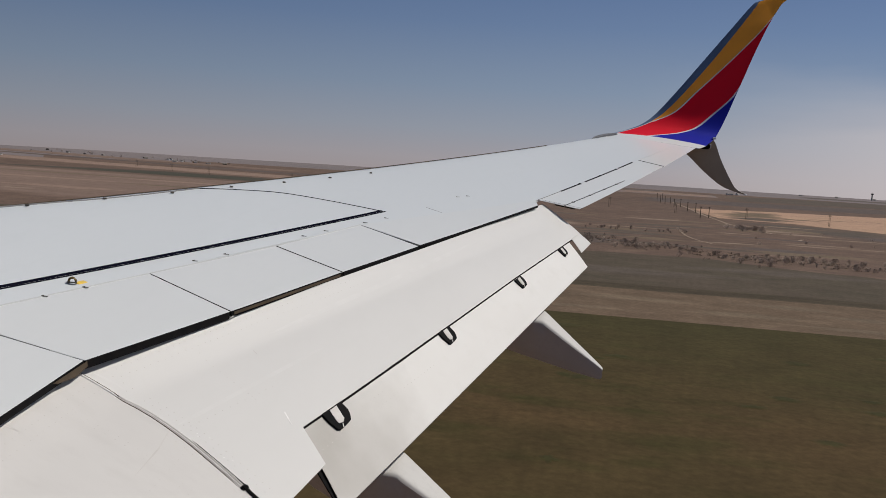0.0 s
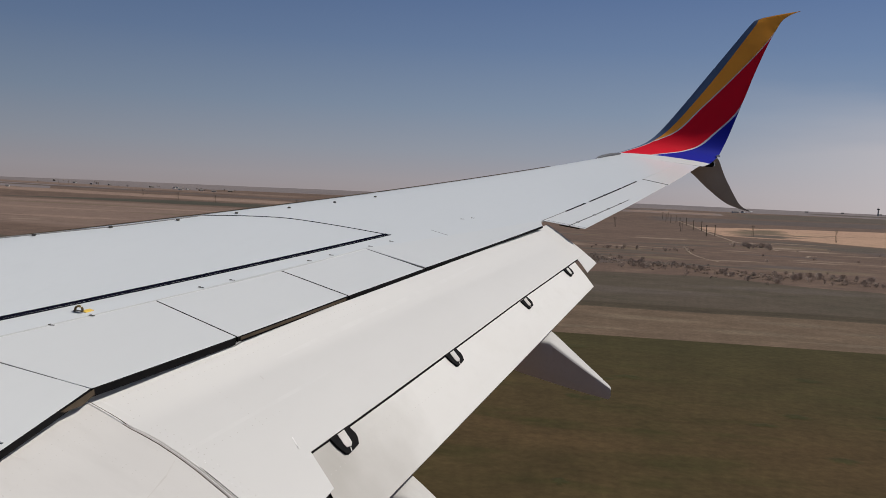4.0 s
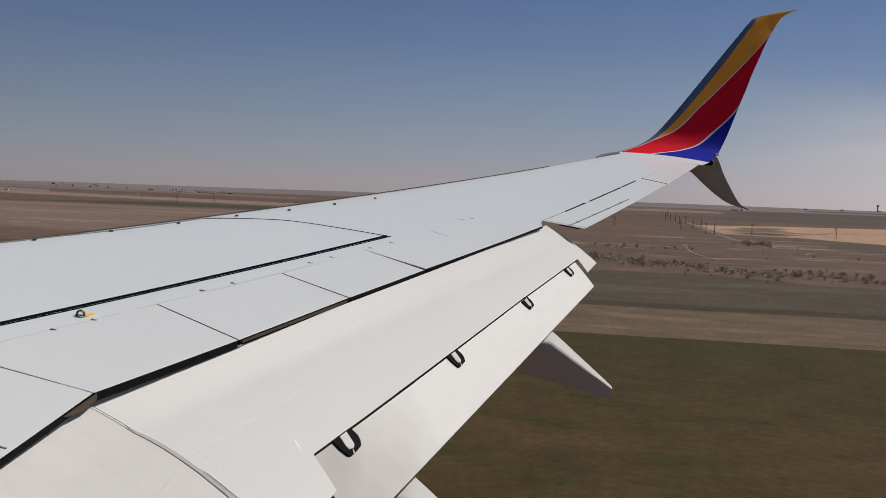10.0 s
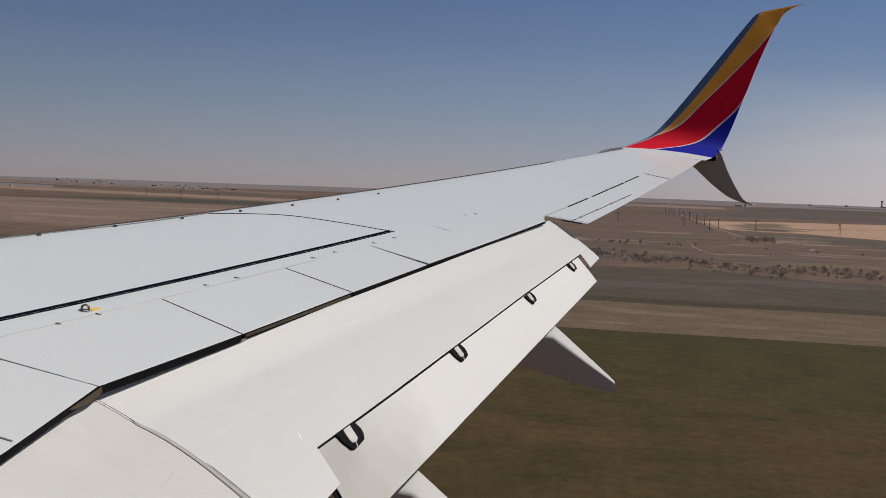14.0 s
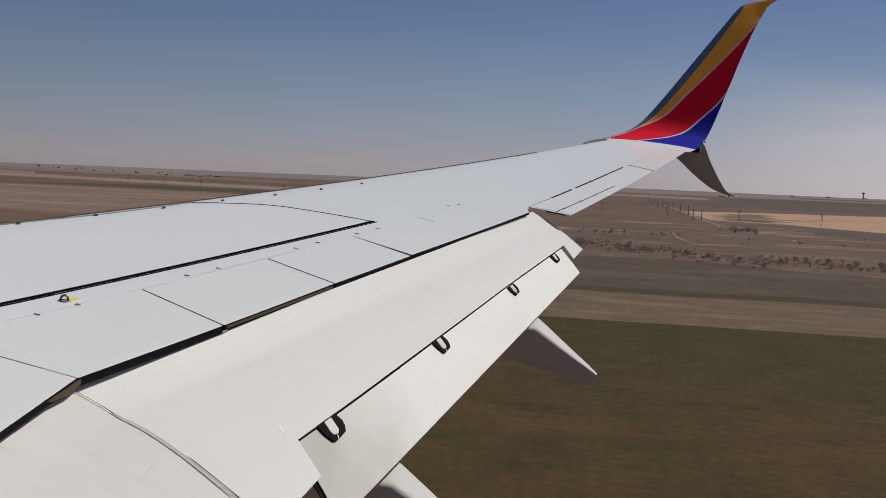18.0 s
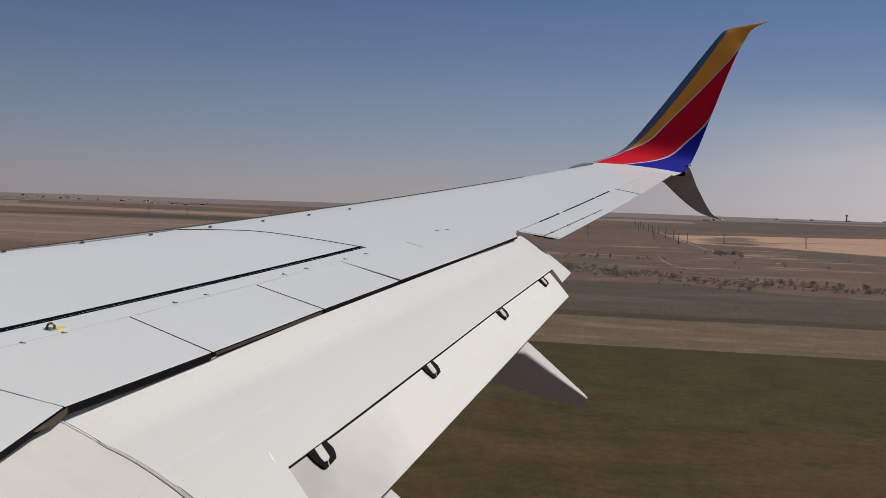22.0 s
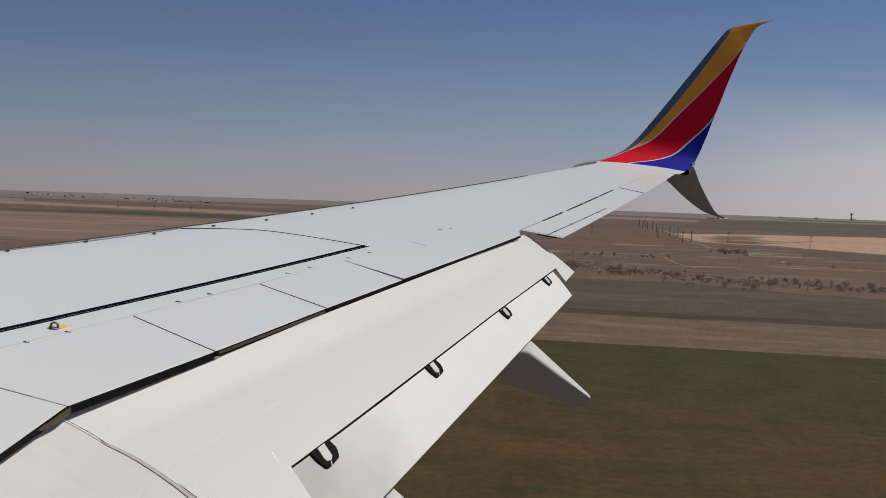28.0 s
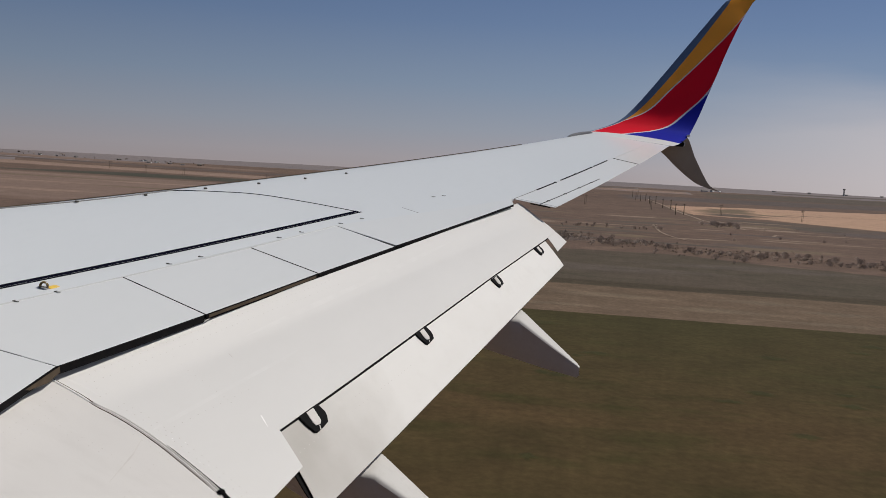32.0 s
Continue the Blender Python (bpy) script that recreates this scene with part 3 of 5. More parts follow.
part("end_rib", slab(top, 0.010, 0.002), M_RUBBER, aft, "dark rib under the flap end", smooth=False)

# black seals along the rear edges, which also paint in the shade of the gaps
def seal(name, a, b, drop, thick, parent, drape=None):
    """A hanging rubber lip between two places."""
    a, b = Vector(a), Vector(b)
    bm = bmesh.new()
    side = Vector(((b - a).y, -(b - a).x, 0)).normalized() * thick

    def lay(q):
        return q if drape is None else Vector((q.x, q.y, wz(q.x, q.y) - drape))
    n = 24
    rows = [[bm.verts.new(q + o) for o in (Vector(), side, side - Vector((0, 0, drop)), -Vector((0, 0, drop)))] for q in (lay(a.lerp(b, i / n)) for i in range(n + 1))]
    for p, q in zip(rows, rows[1:]):
        for i in range(4):
            bm.faces.new((p[i], p[(i + 1) % 4], q[(i + 1) % 4], q[i]))
    bm.faces.new(rows[0])
    bm.faces.new(rows[-1])
    return part(name, bm, M_RUBBER, parent, smooth=False)


def on_wing(x, y, d):
    return (x, y, wz(x, y) - d)


for x0, y0, x1, y1, drop in ((-2.493, 5.86, -2.155, 6.90, 0.044), (-2.149, 6.92, -1.785, 8.085, 0.036), (-1.776, 8.11, -1.422, 9.15, 0.030), (-1.418, 9.185, -0.592, 11.475, 0.022), (-2.353, 1.2, -2.495, 5.85, 0.034)):
    seal("spoiler_seal", on_wing(x0, y0, 0), on_wing(x1, y1, 0), drop, 0.006, wing, drape=0.0008)
# added black walls that stand for the deep shade in the flap gap
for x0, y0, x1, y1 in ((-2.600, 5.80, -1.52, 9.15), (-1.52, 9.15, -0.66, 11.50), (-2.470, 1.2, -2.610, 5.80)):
    seal("gap_shade_wall", on_wing(x0, y0, 0), on_wing(x1, y1, 0), 0.20, 0.006, wing, drape=0.012)
seal("aileron_seal", on_wing(-0.420, 11.702, 0), on_wing(-0.20, 11.672, 0), 0.012, 0.006, aileron, drape=0.006)
stations = (0.70, 1.25, 1.964, 2.6, 3.30, 4.12, 5.0, 5.85)
for h0, h1, drop in zip(stations, stations[1:], (0.021, 0.020, 0.018, 0.016, 0.015, 0.014, 0.013)):
    seal("flap_seal", flap_point(h0, flap_chord(h0) - 0.004) - FU * 0.004, flap_point(h1, flap_chord(h1) - 0.004) - FU * 0.004, drop, 0.004, flap)
seal("flap_seal", aft_point(-0.128, aft_chord(0) - 0.004, -0.006), aft_point(4.98, aft_chord(5.0) - 0.004, -0.006), 0.011, 0.004, aft)

# brown sealing strip at the top of the gap, and pale clips at the spoilers' ends
def brown_seal(a, b, drop):
    made = seal("gap_strip", a, b, drop, 0.003, wing, drape=0.005)
    made.data.materials[0] = M_BROWN


brown_seal(on_wing(-2.134, 6.935, 0.005), on_wing(-1.782, 8.05, 0.005), 0.017)
bm = bmesh.new()
bm.faces.new([bm.verts.new(p) for p in (on_wing(-2.480, 5.868, 0.003), on_wing(-2.474, 5.56, 0.003), on_wing(-2.474, 5.60, 0.020), on_wing(-2.476, 5.76, 0.046), on_wing(-2.480, 5.874, 0.034))])
part("gap_strip", bm, M_BROWN, wing, smooth=False)
for x, y in ((-2.150, 6.915), (-1.778, 8.095), (-1.418, 9.155)):
    bm = bmesh.new()
    tube(bm, [(x + 0.004, y - 0.02, wz(x, y) - 0.040), (x + 0.012, y - 0.005, wz(x, y) - 0.033), (x + 0.014, y + 0.03, wz(x, y) - 0.031)], [0.002, 0.0035, 0.002], 6)
    part("gap_clip", bm, M_PALESEAL, wing)


# a painted glint, sheen bands, specks and creases on the flaps
def streak(pts, width, mat, up, parent):
    bm = bmesh.new()
    pts = [Vector(p) for p in pts]
    fine = [pts[0].lerp(pts[-1], i / 12) if len(pts) == 2 else (pts[0].lerp(pts[1], i / 6) if i < 6 else pts[1].lerp(pts[2], (i - 6) / 6)) for i in range(13)]
    side = (pts[-1] - pts[0]).cross(up).normalized()
    rows = []
    for i, p in enumerate(fine):
        w = width * 0.5 * math.sin(math.pi * (0.06 + 0.88 * i / 12)) * (0.8 + 0.4 * noise.noise((i * 0.7, p.x * 9, p.y * 9)))
        rows.append([bm.verts.new(p + side * k * w + up * 0.0015) for k in (-1, 1)])
    for a, b in zip(rows, rows[1:]):
        bm.faces.new((a[0], a[1], b[1], b[0]))
    part("scuff_sheen_mark", bm, mat, parent, smooth=False)


# glint on the flap's edge, painted as a bright white line
streak([(-1.640, 6.473, -1.3395), (-1.555, 6.389, -1.4000)], 0.010, M_BRIGHTWHITE, Vector((0.40, -0.264, 0.877)), flap)
UP = Vector((0.37, -0.25, 0.895)).normalized()
streak([flap_point(0.965, 0.362), flap_point(0.955, 0.405)], 0.008, M_CREASE, UP, flap)
def sheen_band(rows, width, place, up, mat, parent):
    """A slightly brighter band, a sheen painted on a curved skin; rows of two coordinates on it, the width along the
    second.
    """
    bm = bmesh.new()
    fine = [spline(rows, k, i / 10) for k in range(len(rows) - 1) for i in range(10)] + [list(rows[-1])]
    made = []
    for i, (a, b) in enumerate(fine):
        w = 0.5 * width * min(1.0, 0.15 + 0.2 * min(i, len(fine) - 1 - i))
        made.append([bm.verts.new(place(a, b + k * w) + up * 0.0008) for k in (-1, 0, 1)])
    for p, q in zip(made, made[1:]):
        for j in range(2):
            bm.faces.new((p[j], p[j + 1], q[j + 1], q[j]))
    part("scuff_sheen_mark", bm, mat, parent)


sheen_band([(0.09, 0.625), (0.36, 0.612), (0.66, 0.598), (1.5, 0.56)], 0.026, flap_point, UP, M_SHEEN, flap)
sheen_band([(-0.04, 0.135), (0.01, 0.215), (0.04, 0.29)], 0.030, flap_point, UP, M_SHEEN, flap)
sheen_band([(1.2, 0.30), (2.6, 0.27), (4.2, 0.22)], 0.035, flap_point, UP, M_SHEEN, flap)
streak([inner_point(0.44, 0.012), inner_point(0.46, 0.05), inner_point(0.47, 0.12)], 0.010, M_CREASE, Vector((0.41, -0.10, 0.905)).normalized(), inner)
streak([inner_point(0.005, 0.165), inner_point(0.07, 0.160)], 0.008, M_PALESEAL, Vector((0.41, -0.10, 0.905)).normalized(), inner)
chips = random.Random(9)
for k in range(6):             # specks near the joint
    c = chips.uniform(0.72, 1.15)
    h = seam_h(c) + chips.uniform(0.03, 0.12)
    streak([flap_point(h, c), flap_point(h + 0.004, c + 0.006)], 0.005, M_BRIGHTWHITE, UP, flap)

# rows of rivets
def rivets(places, parent):
    bm = bmesh.new()
    for p, up in places:
        s = up.orthogonal().normalized()
        t = up.cross(s)
        ring = [bm.verts.new(p + up * 0.0005 + (s * math.cos(q) + t * math.sin(q)) * 0.0034) for q in (math.tau * i / 6 for i in range(6))]
        bm.faces.new(ring)
    ob = part("rivets", bm, M_RIVET, parent, "rows of small flush rivets", smooth=False)
    ob["kind"] = "stuff"


fn = (FN * math.sin(radians(27)) + FU * math.cos(radians(27))).normalized()
rr = random.Random(2)
rows_of = []
for c in (0.155, 0.205):
    rows_of += [(flap_point(0.08 + 0.052 * k + 0.01 * rr.random(), c + 0.006 * rr.random()), fn) for k in range(46)]
for h in (0.07, 0.11):
    rows_of += [(flap_point(seam_h(0.14 + 0.05 * k) + h, 0.14 + 0.05 * k + 0.008 * rr.random()), fn) for k in range(22)]
rows_of += [(flap_point(0.14 + 0.06 * k, 0.665), fn) for k in range(12)]
rows_of += [(flap_point(0.62, 0.25 + 0.055 * k), fn) for k in range(9)]
rivets(rows_of, flap)
inn = Vector((0.41, -0.10, 0.905)).normalized()
places = [(inner_point(u, (0.03 + 0.052 * k + 0.006 * rr.random()) / 4.0), inn) for u in (0.075, 0.115) for k in range(30)]
places += [(inner_point(0.13 + 0.045 * k, v / 4.0), inn) for v in (0.06, 0.30, 0.335) for k in range(19)]
places += [(inner_point(u, (0.06 + 0.055 * k) / 4.0), inn) for u in (0.55,) for k in range(9)]
rivets(places, inner)
an = (AN * math.sin(radians(46)) + AU * math.cos(radians(46))).normalized()
rivets([(aft_point(0.02 + 0.05 * k, 0.165, 0.0007), an) for k in range(30)] + [(aft_point(0.55 + 0.05 * k, 0.10, 0.0005), an) for k in range(6)], aft)

# cove under the spoilers, in front of the flap, its colour dark for the gap's shade
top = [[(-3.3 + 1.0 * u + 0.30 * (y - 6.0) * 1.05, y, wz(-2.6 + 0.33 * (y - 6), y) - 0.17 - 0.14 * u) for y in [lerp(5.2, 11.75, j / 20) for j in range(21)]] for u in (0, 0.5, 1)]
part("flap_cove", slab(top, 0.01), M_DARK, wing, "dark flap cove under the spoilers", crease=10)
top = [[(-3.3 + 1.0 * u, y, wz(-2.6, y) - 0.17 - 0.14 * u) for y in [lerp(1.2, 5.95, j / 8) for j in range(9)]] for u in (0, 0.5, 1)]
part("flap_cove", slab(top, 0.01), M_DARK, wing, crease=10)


# ---- flap track fairings ----
def fairing(y, ridge, keel, width):
    """A canoe-shaped cover with a flat back and sides that draw in to the keel: ridge and keel are rows (x, z) from nose to tail, y its outer edge."""
    rings = []
    x0, x1 = ridge[0][0], ridge[-1][0]
    for k in range(41):
        u = k / 40
        x = lerp(x0, x1, u)
        zt, zb = table(ridge, x), table(keel, x)
        w = width * min(1.0, 0.30 + 0.70 * (u / 0.15) ** 0.5 if u < 0.15 else 1.0) * (1 - 0.86 * max(0.0, (u - 0.22) / 0.78) ** 1.15)
        hw, tall = w / 2, zt - zb
        fall = min(0.34 * w, 0.40 * tall)          # the back slopes inwards from a ridge along its outer edge
        mid = y - 0.06 * u - hw

        def at(dy, z):
            return Vector((x, mid + dy, z))
        ring = [at(hw, zt - 0.03), at(hw - 0.002, zt - 0.006), at(hw - 0.010, zt - 0.001), at(0.5 * hw, zt - 0.22 * fall), at(-0.2 * hw, zt - 0.56 * fall), at(-0.72 * hw, zt - 0.86 * fall)]
        ring += [at(-0.88 * hw, zt - fall), at(-0.97 * hw, zt - 1.18 * fall), at(-hw, zt - 1.45 * fall)]
        ring += [at(-0.60 * hw, lerp(zt - 1.45 * fall, zb, 0.32)), at(-0.15 * hw, lerp(zt - 1.45 * fall, zb, 0.65)), at(0.28 * hw, lerp(zt - 1.45 * fall, zb, 0.93)), at(0.48 * hw, zb)]
        ring += [at(0.68 * hw, zb + 0.03 * tall), at(0.86 * hw, zb + 0.16 * tall), at(0.97 * hw, zb + 0.45 * tall)]
        rings.append(ring)
    mid = sum(rings[-1], Vector()) / len(rings[-1])
    rings.append([p.lerp(mid, 0.35) + Vector((0.02, 0, -0.005)) for p in rings[-1]])
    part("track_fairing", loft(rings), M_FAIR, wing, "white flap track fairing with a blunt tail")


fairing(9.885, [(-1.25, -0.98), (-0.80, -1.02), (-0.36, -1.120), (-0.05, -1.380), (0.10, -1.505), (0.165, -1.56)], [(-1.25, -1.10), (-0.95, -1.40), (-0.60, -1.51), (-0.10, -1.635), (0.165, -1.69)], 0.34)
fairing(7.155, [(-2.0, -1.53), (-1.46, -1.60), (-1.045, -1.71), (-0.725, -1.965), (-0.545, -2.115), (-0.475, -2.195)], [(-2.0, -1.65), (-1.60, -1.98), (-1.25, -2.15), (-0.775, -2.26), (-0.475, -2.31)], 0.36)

# ---- winglet ----
# y, leading x, leading z, trailing x, trailing z, then the bands' ends along the chord: edge, yellow, red
BLADE = [
    (17.12, 0.175, 0.915, 1.62, 0.760, 0.02, 0.02, 0.30), (17.30, 0.249, 0.945, 1.750, 0.819, 0.02, 0.02, 0.36),
    (17.55, 0.577, 1.075, 1.898, 0.949, 0.03, 0.03, 0.52), (17.70, 0.792, 1.207, 1.982, 1.083, 0.06, 0.07, 0.66),
    (17.80, 0.994, 1.413, 2.099, 1.350, 0.105, 0.23, 0.77), (17.90, 1.309, 1.814, 2.269, 1.820, 0.150, 0.345, 0.985),
    (18.02, 1.755, 2.414, 2.481, 2.409, 0.200, 0.61, 1.0), (18.12, 2.113, 2.895, 2.687, 2.922, 0.215, 0.90, 1.0),
    (18.20, 2.400, 3.276, 2.831, 3.205, 0.18, 1.0, 1.0), (18.23, 2.520, 3.369, 2.920, 3.354, 0.07, 1.0, 1.0),
]
TIP = [(18.25, 2.797, 3.443, 3.055, 3.455, 0.05, 1.0, 1.0), (18.27, 3.166, 3.517, 3.221, 3.527, 0.05, 1.0, 1.0)]


def blade(name, rows, thick, mats, bands, parent, label):
    """A swept blade between rows of y, leading x and z, trailing x and z; bands(row) gives the paint's ends along the chord."""
    fine = []
    for k in range(len(rows) - 1):
        fine += [(k + i / 5, spline(rows, k, i / 5)) for i in range(5)]
    fine.append((len(rows) - 1, rows[-1]))
    bm = bmesh.new()
    grid, lower = [], []
    for n, (s, r) in enumerate(fine):
        lead, trail = Vector((r[1], r[0], r[2])), Vector((r[3], r[0], r[4]))
        ra, rb = fine[max(n - 1, 0)][1], fine[min(n + 1, len(fine) - 1)][1]
        span = Vector((rb[1] + rb[3] - ra[1] - ra[3], 2 * (rb[0] - ra[0]), rb[2] + rb[4] - ra[2] - ra[4])).normalized()
        normal = (trail - lead).cross(span).normalized()
        chord = (trail - lead).length
        ends = bands(r)
        us = [0.0]
        for a, b in zip(ends, ends[1:]):
            us += [lerp(a, b, i / 4) for i in range(1, 5)]
        row, low = [], []
        for u in us:
            th = thick * chord * (1.48 * math.sqrt(max(u, 0)) - 0.63 * u - 1.76 * u * u + 1.42 * u ** 3 - 0.51 * u ** 4) * 2
            p = lead.lerp(trail, u)
            if rows is WINGLET and s < 2.2:          # the wing's arched back runs into the root
                p.z += 0.034 * math.sin(math.pi * u) ** 0.8 * math.cos((s - 1.0) * math.pi / (2.0 if s < 1 else 2.4)) ** 2
            row.append(bm.verts.new(p + normal * th * 0.30 * (min(1.0, max(0.0, (s - 1.2) / 1.8)) if rows is WINGLET else 1.0)))
            low.append(bm.verts.new(p - normal * th * 0.70 - normal * 0.004))
        grid.append(row)
        lower.append(low)
    cols = len(grid[0])
    for n in range(len(grid) - 1):
        s = fine[n][0]
        for j in range(cols - 1):
            for g, side in ((grid, 0), (lower, 1)):
                f = bm.faces.new((g[n][j], g[n][j + 1], g[n + 1][j + 1], g[n + 1][j]))
                f.material_index = (len(mats) - 1) if (side or s < rows_white(rows)) else j // 4
        for j in (0, cols - 1):
            f = bm.faces.new((grid[n][j], grid[n + 1][j], lower[n + 1][j], lower[n][j]))
            f.material_index = 0 if s >= rows_white(rows) else len(mats) - 1
    for n in (0, -1):
        for j in range(cols - 1):
            bm.faces.new((grid[n][j], grid[n][j + 1], lower[n][j + 1], lower[n][j]))
    bmesh.ops.remove_doubles(bm, verts=bm.verts[:], dist=0.0004)
    return part(name, bm, None, parent, label, mats=mats)


def rows_white(rows):
    return 1.0 if rows is WINGLET else -1.0


WINGLET = BLADE + TIP


def winglet_bands(r):
    e, y, d = r[5], max(r[6], r[5] + 0.001), r[7]
    w = 0.027 if y > e + 0.01 else 0.010
    y2 = min(y + w, 1.0)
    d = max(d, y2)
    return [0.0, min(e, 0.98), min(y, 0.995), y2, d, min(d + 0.033, 1.0), 1.0]


winglet = blade("winglet", WINGLET, 0.045, [M_BLUEGREY, M_YELLOW, M_SILVER, M_RED, M_SILVER, M_BLUE, M_WING], winglet_bands, wing, "upswept winglet in yellow, red and blue bands")
SCIMITAR = [
    (17.50, 1.32, 0.72, 1.78, 0.81), (17.62, 1.480, 0.680, 1.905, 0.935), (17.78, 1.790, 0.422, 2.065, 0.636),
    (17.92, 2.095, 0.207, 2.262, 0.314), (18.00, 2.325, 0.118, 2.394, 0.150), (18.05, 2.552, 0.062, 2.572, 0.066),
]
blade("lower_winglet", SCIMITAR, 0.04, [M_SCIM, M_SCIM], lambda r: [0.0, 0.5, 1.0], wing, "dark grey downward winglet blade in shade")

# sunlit glint at the blade tip, added as a small white piece
bm = bmesh.new()
tube(bm, [(2.535, 18.045, 0.068), (2.56, 18.05, 0.065), (2.59, 18.055, 0.062)], [0.006, 0.012, 0.005], 8)
part("tip_glint", bm, M_BRIGHTWHITE, wing, "small white glint modelled on the blade tip")
# navigation light housing at the tip and the tail light
bm = bmesh.new()
tube(bm, [lerp(0, 1, u) * Vector((0.40, 0.62, 0.135)) + Vector((-0.10, 16.60, 0.79)) for u in (0, 0.1, 0.3, 0.6, 0.9, 1.0)], [0.008, 0.03, 0.045, 0.045, 0.03, 0.01], 10)
part("light_housing", bm, M_HOUSING, wing, "dark grey wingtip light housing")
bm = bmesh.new()
box(bm, (1.755, 17.40, 0.815), (0.15, 0.10, 0.085))
bmesh.ops.bevel(bm, geom=bm.edges[:], offset=0.018, segments=3, affect="EDGES")
tail_light = part("tail_light", bm, M_RUBBER, wing, "black tail light block at the wingtip")
bm = bmesh.new()
box(bm, (1.836, 17.44, 0.822), (0.024, 0.055, 0.075))
bmesh.ops.bevel(bm, geom=bm.edges[:], offset=0.008, segments=2, affect="EDGES")
part("lens", bm, M_BRIGHTWHITE, tail_light, "clear white lens")
bm = bmesh.new()
box(bm, (1.905, 17.55, 0.965), (0.060, 0.045, 0.040))
bmesh.ops.bevel(bm, geom=bm.edges[:], offset=0.010, segments=2, affect="EDGES")
part("root_cap", bm, M_BRIGHTWHITE, wing, "small white cap at the winglet's rear corner")
# plain side of the fuselage behind the eye
rings = []
for x in [lerp(-13, 13, i / 26) for i in range(27)]:
    rings.append([Vector((x, -0.42 + 1.80 * math.cos(q), 0.0 + 1.80 * math.sin(q))) for q in [math.tau * i / 40 for i in range(40)]])
hull = thing("fuselage", AIR, "dark blue airliner fuselage that carries the wing", "fuselage", kind="structure")
part("fuselage_skin", loft(rings), M_HULL, hull)

# ---- ground ----
# three tones, the size of the patches, their stretch, the size of the fine mottling
SOILS = {
    "scrub": ((0.128, 0.086, 0.066), (0.102, 0.070, 0.054), (0.152, 0.105, 0.079), 0.0055, (0.7, 0.6, 1), 0.035),
    "wheat": ((0.0735, 0.0470, 0.0215), (0.054, 0.0405, 0.0165), (0.041, 0.0375, 0.0125), 0.020, (0.22, 0.55, 1), 0.14),
    "strip": ((0.130, 0.091, 0.062), (0.110, 0.079, 0.053), (0.150, 0.107, 0.074), 0.02, (0.5, 0.6, 1), 0.1),
    "pasture": ((0.076, 0.062, 0.044), (0.088, 0.068, 0.051), (0.066, 0.056, 0.039), 0.010, (0.5, 0.6, 1), 0.06),
    "bank": ((0.056, 0.044, 0.029), (0.066, 0.051, 0.034), (0.046, 0.038, 0.024), 0.03, (0.3, 1.6, 1), 0.1),
    "tan": ((0.39, 0.252, 0.174), (0.35, 0.228, 0.159), (0.31, 0.206, 0.144), 0.008, (0.6, 1, 1), 0.03),
    "pale": ((0.235, 0.175, 0.133), (0.19, 0.140, 0.106), (0.26, 0.195, 0.15), 0.012, (0.6, 1.2, 1), 0.06),
    "weed": ((0.150, 0.112, 0.077), (0.128, 0.097, 0.068), (0.175, 0.130, 0.090), 0.012, (0.6, 1.2, 1), 0.05),
    "greygreen": ((0.088, 0.072, 0.058), (0.102, 0.081, 0.065), (0.078, 0.066, 0.052), 0.012, (0.5, 1.2, 1), 0.05),
    # tan partly lightened to carry the haze over distant fields
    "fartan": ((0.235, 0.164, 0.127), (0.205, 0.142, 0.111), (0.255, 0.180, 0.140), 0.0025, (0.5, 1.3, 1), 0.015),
    "midtan": ((0.184, 0.129, 0.103), (0.160, 0.112, 0.090), (0.208, 0.148, 0.118), 0.004, (0.4, 1.4, 1), 0.02),
    "dark": ((0.092, 0.074, 0.067), (0.106, 0.083, 0.073), (0.082, 0.068, 0.062), 0.003, (0.5, 1.3, 1), 0.02),
    "crop": ((0.058, 0.056, 0.042), (0.070, 0.064, 0.049), (0.048, 0.049, 0.036), 0.006, (0.4, 1.5, 1), 0.03),
    # far plain: paler mauve soil with the distance haze put into its colour
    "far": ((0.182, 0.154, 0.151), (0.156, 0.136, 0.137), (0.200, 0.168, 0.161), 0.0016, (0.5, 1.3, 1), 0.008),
    "road": ((0.27, 0.205, 0.155), (0.22, 0.168, 0.128), (0.30, 0.235, 0.18), 0.15, (1, 1, 1), 0.9),
    "damp": ((0.040, 0.038, 0.0145), (0.046, 0.040, 0.016), (0.034, 0.034, 0.012), 0.05, (0.4, 1.2, 1), 0.3),
    "yard": ((0.136, 0.089, 0.067), (0.108, 0.072, 0.054), (0.165, 0.112, 0.083), 0.03, (0.6, 1.0, 1), 0.2),
    "furrow": ((0.17, 0.125, 0.085), (0.12, 0.092, 0.065), (0.20, 0.15, 0.105), 0.08, (1, 0.1, 1), 0.5),
}
FAR_TONE = {"wheat": ((0.0495, 0.0415, 0.0165), 190, 340)}      # greener towards the far border, between these y


